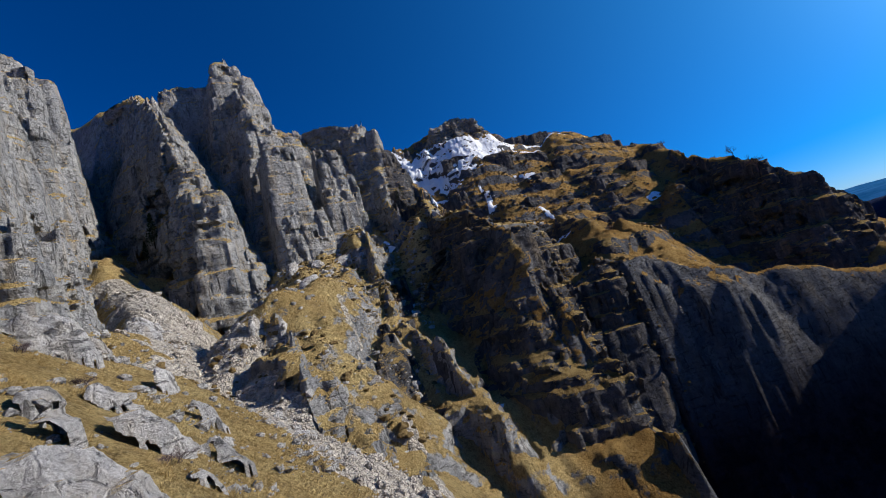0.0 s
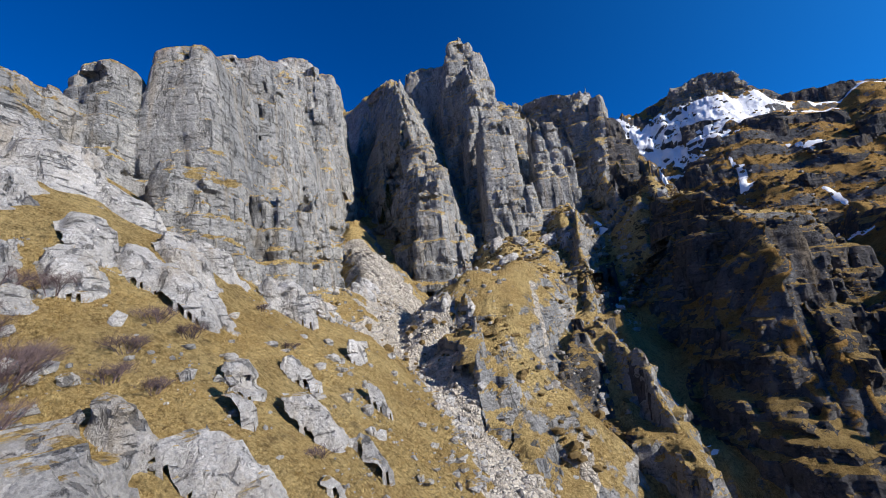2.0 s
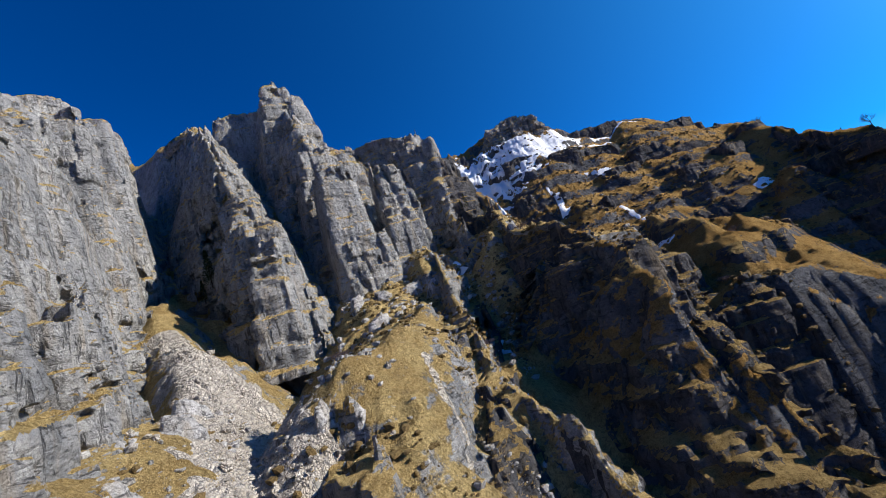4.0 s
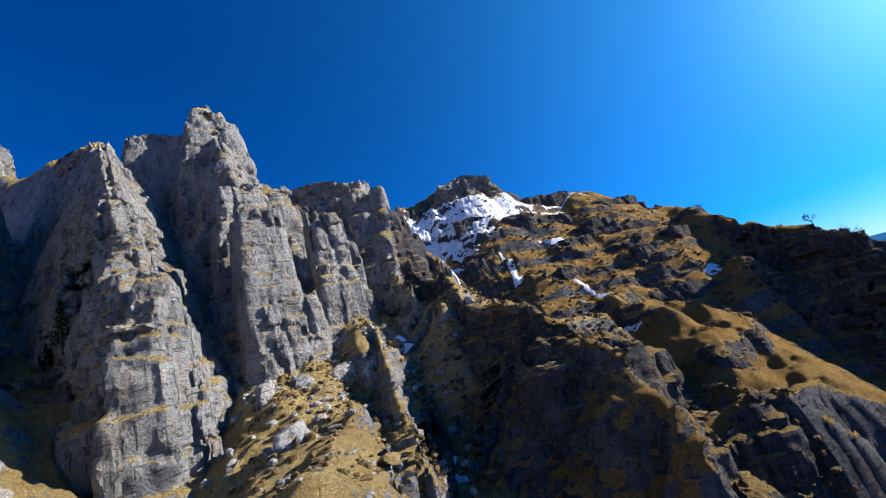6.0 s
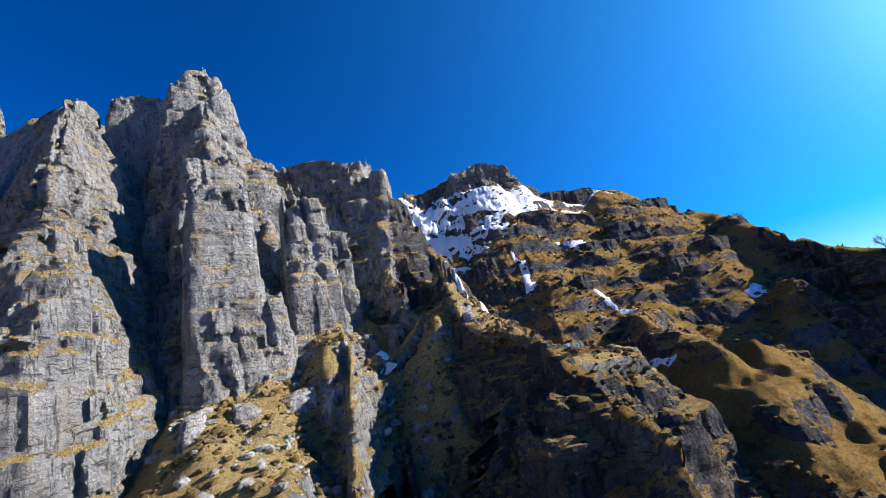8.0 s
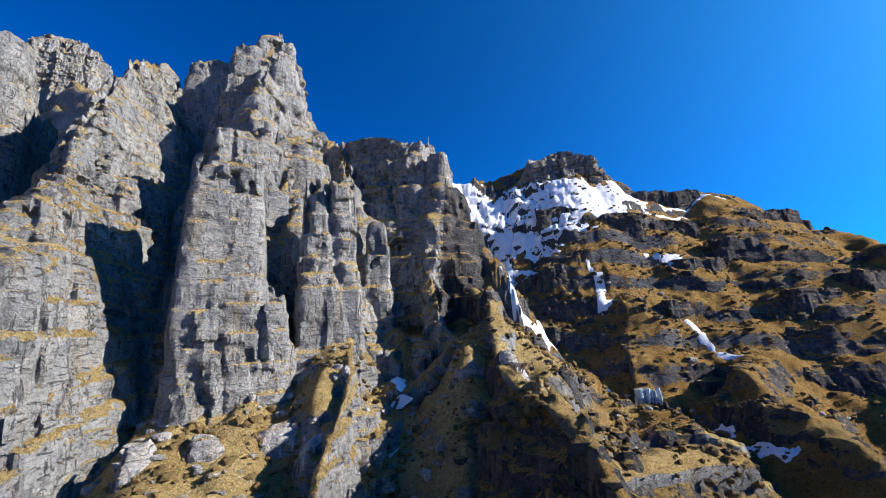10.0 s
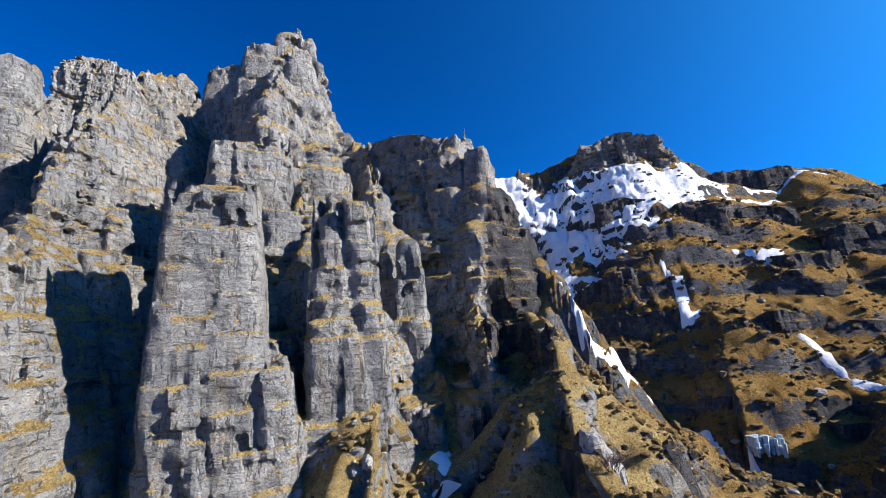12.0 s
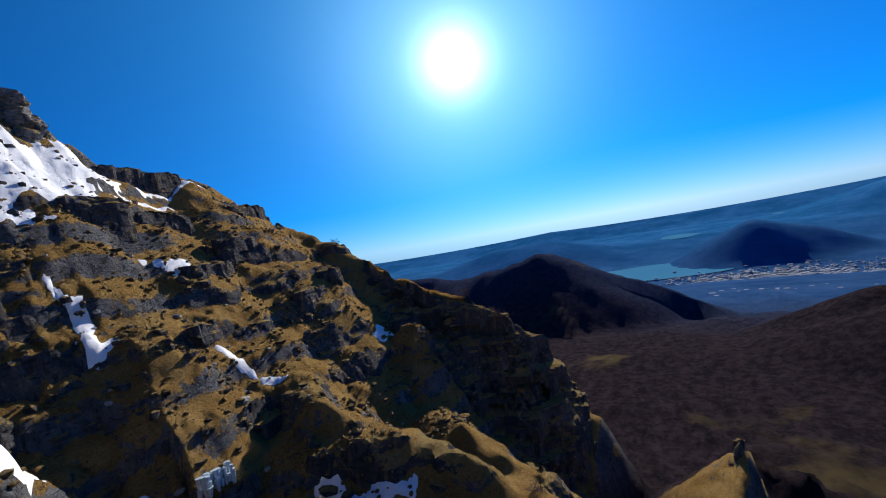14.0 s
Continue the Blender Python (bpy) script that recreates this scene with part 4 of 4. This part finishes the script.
for n, (label, c, s, turn, low, top, lean, taper) in enumerate([
    ("layered ledge of rock on the ridge", (92, 260), (16, 6), 35, 70, 85, (0, 0), 0.85),
    ("low rock knob on the ridge", (138, 268), (7, 5), 20, 54, 68, (0, 0), 0.6),
    ("sheer prow at the end of the ridge, darkened by painted shade", (132, 146), (13, 10), 30, -60, 4, (0, 0), 0.9),
]):
    rock_mass("crag", label, c, s, turn, low, top, lean, taper, 50 + n, mat=SHADED_ROCK, category="crag", split=True)

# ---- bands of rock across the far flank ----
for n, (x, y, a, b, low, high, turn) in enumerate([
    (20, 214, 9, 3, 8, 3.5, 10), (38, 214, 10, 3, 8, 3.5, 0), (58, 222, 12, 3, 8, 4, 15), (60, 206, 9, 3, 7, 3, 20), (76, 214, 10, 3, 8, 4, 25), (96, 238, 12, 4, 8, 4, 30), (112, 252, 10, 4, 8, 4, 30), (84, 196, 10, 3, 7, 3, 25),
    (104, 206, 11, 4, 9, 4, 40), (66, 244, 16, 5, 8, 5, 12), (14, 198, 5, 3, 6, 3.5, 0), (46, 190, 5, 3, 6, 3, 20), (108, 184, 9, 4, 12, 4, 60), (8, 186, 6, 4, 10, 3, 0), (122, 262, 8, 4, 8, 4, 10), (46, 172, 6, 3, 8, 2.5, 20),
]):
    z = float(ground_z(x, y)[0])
    rock_mass("rock_band", "weathered band of bedded limestone between grassy ledges, darkened by painted shade", (x, y), (a, b), turn, z - low, z + high, (0, 1), 0.9, 220 + n, SHADED_ROCK, 0.8, 0.6, 0.1, 4.0, "rock band")

# ---- loose boulders, five shapes, copied ----
def boulder_shape(seed):
    bm = bmesh.new()
    bmesh.ops.create_icosphere(bm, subdivisions=3, radius=1.0)
    for v in bm.verts:
        p = v.co.copy()
        k = 1 + 0.28 * noise.noise(p * 1.3 + Vector((seed, 0, 0))) + 0.14 * noise.noise(p * 3.1 + Vector((0, seed, 0)))
        f = max(abs(p.x), abs(p.y) * 1.1, abs(p.z) * 1.2)
        v.co = p * k * (0.55 + 0.45 / max(f, 0.6)) * 0.8
        v.co.z *= 0.75
    mesh = bpy.data.meshes.new("boulder")
    bm.to_mesh(mesh)
    bm.free()
    mesh.materials.append(BARE_ROCK)
    return mesh


random.seed(11)
shapes = [boulder_shape(s * 7.3) for s in range(5)]
spots = []
for low_x, high_x, low_y, high_y, count, small, big in ((-24, -4, 3, 24, 46, 0.15, 0.5), (-36, -14, 22, 50, 40, 0.2, 0.7), (-40, -12, 46, 100, 46, 0.25, 0.9), (-46, -24, 98, 122, 36, 0.25, 0.9), (-6, 34, 116, 146, 34, 0.25, 0.8), (20, 90, 150, 210, 40, 0.4, 1.2)):
    for _ in range(count):
        spots.append((random.uniform(low_x, high_x), random.uniform(low_y, high_y), small + (big - small) * random.random() ** 3))
heights = ground_z([s[0] for s in spots], [s[1] for s in spots])
for (x, y, r), z in zip(spots, heights):
    stone = new("boulder", random.choice(shapes))
    stone.matrix_world = pose(x, y, float(z) + 0.15 * r, random.uniform(-15, 15), random.uniform(-15, 15), random.uniform(0, 360)) @ Matrix.Diagonal((r * random.uniform(0.8, 1.5), r, r * random.uniform(0.7, 1.1), 1))
    tagged(stone, "loose grey limestone boulder lying in the grass", "boulder", "loose boulders")

# ---- scree, snow and ice ----
ragged = 0.55 * fbm(GRID_X / 5, GRID_Y / 5, GRID_X * 0, 4, 80) + 0.45 * fbm(GRID_X / 1.6, GRID_Y / 1.6, GRID_X * 0, 3, 84)
SCREE_LINE = [(-66, 82, 3.5), (-56, 74, 4.0), (-46, 66, 5.5), (-37, 56, 6.0), (-30, 51, 4.4), (-24, 46.5, 3.4), (-18, 41.5, 3.0), (-12, 36, 2.8), (-7, 30, 3.0), (-2, 24, 3.4), (6, 14, 4)]
scree = near_line(SCREE_LINE, GRID_X, GRID_Y)
patch("scree", "pale stony scree filling the gully below the wall", scree + 1.5 * ragged, 0.22, SCREE, "scree")
rubble = near_line([(-33, 42, 2.5), (-31, 48, 4), (-36, 56, 5), (-44, 63, 4)], GRID_X, GRID_Y)
patch("scree", "bare eroded rubble beside the stony gully", rubble - 0.35 + 1.9 * ragged, 0.18, SCREE, "scree")
runnel = near_line([(-18, 66, 0.8), (-16, 62, 0.9), (-12, 53, 0.9), (-9, 47, 1.0), (-5, 36, 1.2), (-2, 28, 1.4)], GRID_X, GRID_Y)
patch("scree", "narrow runnel of stones between two grassy ribs", runnel - 0.35 + 1.4 * ragged, 0.2, SCREE, "scree")


def stones(name, label, x, y, r, mat, seed, category="stones"):
    """Many small angular stones lying on the ground, in one mesh."""
    rng = np.random.default_rng(seed)
    bm = bmesh.new()
    bmesh.ops.create_icosphere(bm, subdivisions=1, radius=1.0)
    base = np.array([v.co[:] for v in bm.verts])
    tri = np.array([[v.index for v in f.verts] for f in bm.faces])
    bm.free()
    n = len(x)
    p = np.sign(base)[None] * np.abs(base)[None] ** 0.8 * rng.uniform(0.7, 1.25, (n, len(base), 1)) * rng.uniform(0.6, 1.4, (n, 1, 3))
    a = rng.uniform(0, 6.28, n)[:, None]
    px = p[..., 0] * np.cos(a) - p[..., 1] * np.sin(a)
    py = p[..., 0] * np.sin(a) + p[..., 1] * np.cos(a)
    z = ground_z(x, y)
    points = np.stack([x[:, None] + px * r[:, None], y[:, None] + py * r[:, None], z[:, None] + (p[..., 2] * 0.75 + 0.25) * r[:, None]], -1)
    faces = (tri[None] + (np.arange(n) * len(base))[:, None, None]).reshape(-1, 3)
    return tagged(new(name, solid(name, points.reshape(-1, 3), faces, mat)), label, category, kind="stuff")


rng = np.random.default_rng(8)
k = rng.integers(0, len(SCREE_LINE) - 1, 2600)
line = np.array(SCREE_LINE, float)
s = rng.random(2600)[:, None]
at = line[k] * (1 - s) + line[k + 1] * s
x, y = at[:, 0] + rng.normal(0, 0.55, 2600) * at[:, 2], at[:, 1] + rng.normal(0, 0.55, 2600) * at[:, 2]
stones("scree_stones", "angular pale stones strewn over the scree", x, y, 0.08 + 0.5 * rng.random(2600) ** 5, SCREE, 1)
for n, (x0, x1, y0, y1, count, small, big) in enumerate(((-30, -5, 2, 30, 900, 0.05, 0.45), (-44, -8, 26, 80, 1500, 0.06, 0.6), (-48, -6, 80, 128, 900, 0.1, 0.8), (-8, 36, 84, 150, 1100, 0.1, 0.9), (10, 110, 140, 230, 1500, 0.15, 1.3))):
    x, y = rng.uniform(x0, x1, count * 3), rng.uniform(y0, y1, count * 3)
    keep = fbm(x / 4, y / 4, x * 0, 3, 90 + n) > 0.08
    x, y = x[keep][:count], y[keep][:count]
    stones("loose_stones", "scattered grey stones lying among the dry grass", x, y, small + (big - small) * rng.random(len(x)) ** 5, BARE_ROCK if n < 3 else SHADED_ROCK, 2 + n)

# low heath on the flank, the spur and the ribs
for n, (x0, x1, y0, y1, count) in enumerate(((-8, 40, 84, 150, 2200), (0, 115, 140, 235, 4200), (-40, -6, 44, 126, 1600))):
    x, y = rng.uniform(x0, x1, count * 3), rng.uniform(y0, y1, count * 3)
    keep = fbm(x / 7, y / 7, x * 0, 3, 110 + n) > 0.0
    x, y = x[keep][:count], y[keep][:count]
    stones("heath", "low brown tufts of heath in the dry grass", x, y, 0.14 + 0.5 * rng.random(len(x)) ** 3, HEATH, 20 + n, "heath")

# dry tufts on the near meadow and the ribs
x = np.concatenate([rng.uniform(-30, -4, 9000), rng.uniform(-36, -8, 6000)])
y = np.concatenate([rng.uniform(2, 28, 9000), rng.uniform(28, 90, 6000)])
keep = fbm(x / 3, y / 3, x * 0, 3, 97) > -0.12
x, y = x[keep], y[keep]
z = ground_z(x, y)
n, blades = len(x), 7
a = rng.uniform(0, 6.28, (n, blades))
tall = rng.uniform(0.08, 0.24, (n, blades)) * rng.uniform(0.6, 1.2, (n, 1))
root = np.stack([x[:, None] + 0.12 * np.cos(a), y[:, None] + 0.12 * np.sin(a), z[:, None] + 0 * a - 0.05], -1)
tip = root + np.stack([np.cos(a) * tall * 0.6 + 0.12, np.sin(a) * tall * 0.6, tall], -1)
wide = np.stack([-np.sin(a), np.cos(a), 0 * a], -1) * 0.022
points = np.stack([root - wide, root + wide, tip], -2).reshape(-1, 3)
tagged(new("dry_grass", solid("dry_grass", points, np.arange(len(points)).reshape(-1, 3), STRAW)), "tufts of dry golden winter grass", "grass", kind="stuff")

lies = np.clip(1.35 - np.hypot(*np.gradient(GROUND_Z, lines_y, lines_x)) * 0.55, -0.6, 1)
field = np.minimum(near_line([(-16, 222, 9), (-6, 214, 10), (10, 216, 11), (24, 219, 9), (40, 225, 6), (52, 232, 3.5)], GRID_X, GRID_Y), 0.75)
field = np.maximum(field, np.minimum(near_line([(-4, 212, 5), (-2, 203, 4), (0, 197, 2)], GRID_X, GRID_Y), 0.75))
patch("snowfield", "patchy old snowfield below the rocky summit", field + 0.05 + 1.25 * ragged + 0.6 * (lies - 0.5), 0.35, SNOW, "snow")
for label, line, cut in (
    ("narrow strip of snow in a grassy runnel", [(25.5, 200, 1.0), (27.5, 195, 1.5), (26.5, 191, 1.4), (25.5, 188, 0.9), (30, 189.5, 0.6)], 0.0),
    ("thin snow patch on the flank", [(47.5, 187, 1.2), (49, 183, 2.0), (50.5, 178, 1.4), (54, 175, 0.6)], 0.15),
    ("snow patch under a rock band", [(45, 206, 2.2), (50, 205, 2.6), (55, 207, 2.0)], 0.1),
    ("snow lying in a shaded hollow", [(92, 180, 3), (97, 181, 3), (101, 178, 2)], 0.25),
    ("snow left along a ledge below the ridge", [(40, 222, 1.6), (54, 226, 1.6), (70, 234, 1.2)], 0.2),
    ("snow left along a ledge below the ridge", [(62, 236, 1.4), (80, 243, 1.6), (92, 250, 1.0)], 0.25),
    ("tongue of snow in the gully behind the spur", [(-1, 163, 0.6), (2, 160, 0.8), (4, 160, 1.0), (8.5, 164, 1.3), (13, 172, 1.0)], 0.15),
    ("snow bank along the stream below the icefall", [(20, 172, 1.2), (25, 165, 1.4), (31, 158, 1.8), (36, 150, 2.4), (38, 142, 1.8), (40, 136, 1.2)], 0.15),
    ("snow in the dark ravine", [(-16, 130, 0.6), (-15, 124, 0.7), (-13, 112, 0.5), (-9, 92, 0.5)], 0.3),
    ("blue-shaded snow in the dark ravine", [(-9, 80, 0.6), (-6, 74, 0.8), (-2, 69, 0.8), (2, 60, 0.6)], 0.25),
):
    patch("snow_patch", label, near_line(line, GRID_X, GRID_Y) - cut - 0.14 + 1.7 * ragged, 0.2, SNOW, "snow")

# icefall over a low step: one icicle after another
random.seed(5)
z0 = float(ground_z(29, 164)[0])
icefall = tagged(new("icefall"), "frozen waterfall of pale blue icicles", "icefall")
icefall.matrix_world = pose(29, 164, z0)
for n in range(34):
    tall = random.uniform(1.2, 3.4)
    bm = bmesh.new()
    bmesh.ops.create_cone(bm, cap_ends=True, segments=7, radius1=random.uniform(0.10, 0.22), radius2=random.uniform(0.28, 0.6), depth=tall)
    bmesh.ops.translate(bm, verts=bm.verts, vec=(random.uniform(-2.4, 2.4), random.uniform(-1, 1), tall * 0.45))
    mesh = bpy.data.meshes.new("icicle")
    bm.to_mesh(mesh)
    bm.free()
    mesh.materials.append(ICE)
    new("icicle", mesh).parent = icefall


# ---- plants ----
CONIFERS = ((-73.5, 107.5, 35.5, 10), (-75.5, 106.5, 32, 6), (-9.3, 154.5, 43.8, 5.5), (-11, 154, 43.5, 4), (-19.3, 106.4, 5.6, 2.4), (-21, 107.5, 6, 1.8))
def twig(points, faces, a, b, r0, r1):
    """A tapered three-sided stick."""
    d = (b - a).normalized()
    side = d.cross(Vector((0.3, 0.8, 0.5))).normalized()
    other = d.cross(side)
    base = len(points)
    for p, r in ((a, r0), (b, r1)):
        for k in range(3):
            points.append(p + (side * math.cos(k * 2.094) + other * math.sin(k * 2.094)) * r)
    for k in range(3):
        faces.append((base + k, base + (k + 1) % 3, base + 3 + (k + 1) % 3, base + 3 + k))


def branches(points, faces, start, way, length, thick, depth, spread):
    end = start + way * length
    twig(points, faces, start, end, thick, thick * 0.6)
    if depth:
        for _ in range(random.choice((3, 4, 4))):
            turn = Vector((random.gauss(0, spread), random.gauss(0, spread), random.gauss(0.12, spread * 0.6)))
            branches(points, faces, start.lerp(end, random.uniform(0.45, 1.0)), (way + turn).normalized(), length * random.uniform(0.55, 0.8), thick * 0.55, depth - 1, spread)


def bare_shrub(seed, stems, size, depth=3, spread=0.42):
    random.seed(seed)
    points, faces = [], []
    for _ in range(stems):
        a = random.uniform(0, 6.28)
        lean = random.uniform(0.1, 0.7)
        root = Vector((math.cos(a), math.sin(a), 0)) * random.uniform(0, 0.25 * size)
        branches(points, faces, root, Vector((math.cos(a) * lean, math.sin(a) * lean, 1)).normalized(), size * random.uniform(0.3, 0.45), 0.013 * size, depth, spread)
    mesh = bpy.data.meshes.new("bare_shrub")
    mesh.from_pydata(points, [], faces)
    mesh.materials.append(TWIG)
    return mesh


shrubs = [bare_shrub(s, 14, 1.0, 4) for s in (1, 2, 3)]
random.seed(21)
for x, y, size in (
    (-17.4, 7.2, 2.6), (-18.4, 6.6, 2.8), (-19.6, 6.9, 2.8), (-20.6, 6.6, 2.6), (-16.4, 6.4, 2.4), (-15.6, 6.6, 2.2), (-21.8, 7.4, 3.0), (-23.4, 8.0, 2.8), (-14.8, 7.0, 2.0), (-17.2, 6.2, 2.2), (-19.0, 7.8, 3.0), (-18.2, 13.8, 1.4), (-19.4, 12.6, 1.8), (-20.6, 13.8, 1.8), (-12.0, 10.8, 1.2), (-10.4, 10.4, 1.2), (-13.6, 18.6, 1.2),
    (-24.5, 10.0, 3.0), (-22.5, 8.8, 2.8), (-21.0, 8.0, 3.2), (-19.8, 9.6, 3.0), (-18.6, 8.4, 3.0), (-17.0, 8.0, 2.8), (-16.2, 7.0, 2.4), (-22.5, 16.0, 1.8), (-21.6, 17.2, 1.7), (-13.2, 7.2, 2.0), (-11.6, 6.2, 1.6), (-24.8, 12.4, 2.4),
    (-27.5, 26.0, 1.4), (-23.0, 25.0, 1.3), (-26.0, 61.0, 2.0), (-28.0, 63.0, 1.8), (8.7, 152, 2.6), (11, 150, 2.2), (2.4, 120.4, 3.4), (18.7, 133, 2.6), (21, 132, 2.4), (-12, 86, 2.0), (36, 108, 2.6), (40, 112, 2.6), (33, 120, 2.4), (48, 120, 2.8),
):
    shrub = new("bare_shrub", random.choice(shrubs))
    shrub.matrix_world = pose(x, y, float(ground_z(x, y)[0]) - 0.05, 0, 0, random.uniform(0, 360)) @ Matrix.Diagonal((size, size, 0.6 * size, 1))
    tagged(shrub, "leafless purple-grey shrub of thin twigs", "shrub", "bare shrubs")

def bare_tree(x, y, size, seed):
    """A small leafless tree: a short trunk and a wide crown of twigs."""
    random.seed(seed)
    base = new("bare_tree")
    base.matrix_world = pose(x, y, float(ground_z(x, y)[0]) - 0.15)
    for name in ("trunk", "branches"):
        points, faces = [], []
        if name == "trunk":
            twig(points, faces, Vector((0, 0, 0)), Vector((0.02, 0.03, 0.42)) * size, 0.035 * size, 0.022 * size)
        else:
            for _ in range(6):
                a = random.uniform(0, 6.28)
                branches(points, faces, Vector((0.01, 0.02, random.uniform(0.22, 0.4))) * size, Vector((math.cos(a) * 0.8, math.sin(a) * 0.8, 0.8)).normalized(), size * random.uniform(0.25, 0.36), 0.014 * size, 3, 0.45)
        mesh = bpy.data.meshes.new(name)
        mesh.from_pydata(points, [], faces)
        mesh.materials.append(TWIG)
        new(name, mesh).parent = base
    return tagged(base, "small leafless tree on the skyline", "tree", "ridge trees")


for n, (x, y, size) in enumerate(((116, 148.5, 7), (119.5, 154, 6), (112, 152, 5), (133, 228, 5), (118, 160, 5), (106, 168, 4))):
    bare_tree(x, y, size, 60 + n)


def conifer(x, y, z, tall, seed):
    """A slim dark conifer: trunk and tiers of drooping needle sprays."""
    random.seed(seed)
    base = new("conifer")
    base.matrix_world = pose(x, y, z)
    points, faces = [], []
    twig(points, faces, Vector((0, 0, 0)), Vector((0, 0, tall * 0.97)), 0.022 * tall, 0.004 * tall)
    mesh = bpy.data.meshes.new("trunk")
    mesh.from_pydata(points, [], faces)
    mesh.materials.append(BARK)
    new("trunk", mesh).parent = base
    points, faces = [], []
    for n in range(int(tall * 60)):
        h = random.uniform(0.12, 1.0) ** 0.9
        reach = tall * 0.21 * (1.05 - h) ** 0.8 * random.uniform(0.35, 1.0)
        a = random.uniform(0, 6.28)
        at = Vector((math.cos(a) * reach, math.sin(a) * reach, h * tall - 0.25 * reach))
        size = tall * 0.05 * random.uniform(0.6, 1.3)
        for _ in range(3):
            u = Vector((random.gauss(0, 1), random.gauss(0, 1), random.gauss(-0.3, 0.6))).normalized() * size
            v = Vector((random.gauss(0, 1), random.gauss(0, 1), random.gauss(0, 0.6))).normalized() * size * 0.5
            k = len(points)
            points += [at - u * 0.5 - v * 0.5, at + u * 0.6, at + v * 0.6]
            faces.append((k, k + 1, k + 2))
    mesh = bpy.data.meshes.new("crown")
    mesh.from_pydata(points, [], faces)
    mesh.materials.append(NEEDLE)
    new("crown", mesh).parent = base
    return tagged(base, "slim dark green conifer rooted in the rocks", "tree", "conifers")


for n, (x, y, z, tall) in enumerate(CONIFERS):
    conifer(x, y, z, tall, 40 + n)

# ---- lake and town far below ----
def water(name, cx, cy, z, a, b, seed):
    t = np.linspace(0, 2 * math.pi, 72, endpoint=False)
    k = 1 + 0.18 * smooth_noise(np.cos(t) * 1.7, np.sin(t) * 1.7, t * 0, seed)
    rim = np.stack([cx + a * k * np.cos(t), cy + b * k * np.sin(t)], -1)
    points = np.concatenate([np.c_[rim, np.full(72, z)], [[cx, cy, z]]])
    faces = np.array([(i, (i + 1) % 72, 72) for i in range(72)])
    return tagged(new(name, solid(name, points, faces, WATER)), "pale blue lake far down in the valley", "lake", kind="structure")


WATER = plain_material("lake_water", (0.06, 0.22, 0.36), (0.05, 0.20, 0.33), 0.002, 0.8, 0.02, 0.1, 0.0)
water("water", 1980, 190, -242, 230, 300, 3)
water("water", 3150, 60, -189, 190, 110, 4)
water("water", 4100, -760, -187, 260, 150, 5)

random.seed(77)
town_points, town_faces = [], []
for _ in range(2600):
    x, y = random.gauss(1440, 150), random.gauss(-160, 150)
    z = float(np.interp(math.hypot(x - 10, y - 80), [700, 1500, 2300], [-125, -232, -250]))
    w, d, h = random.uniform(2, 4.5), random.uniform(2, 6), random.uniform(1.5, 4)
    k = len(town_points)
    for dz in (-2, h):
        town_points += [(x - w, y - d, z + dz), (x + w, y - d, z + dz), (x + w, y + d, z + dz), (x - w, y + d, z + dz)]
    town_faces += [(k + 4, k + 5, k + 6, k + 7)] + [(k + i, k + (i + 1) % 4, k + 4 + (i + 1) % 4, k + 4 + i) for i in range(4)]
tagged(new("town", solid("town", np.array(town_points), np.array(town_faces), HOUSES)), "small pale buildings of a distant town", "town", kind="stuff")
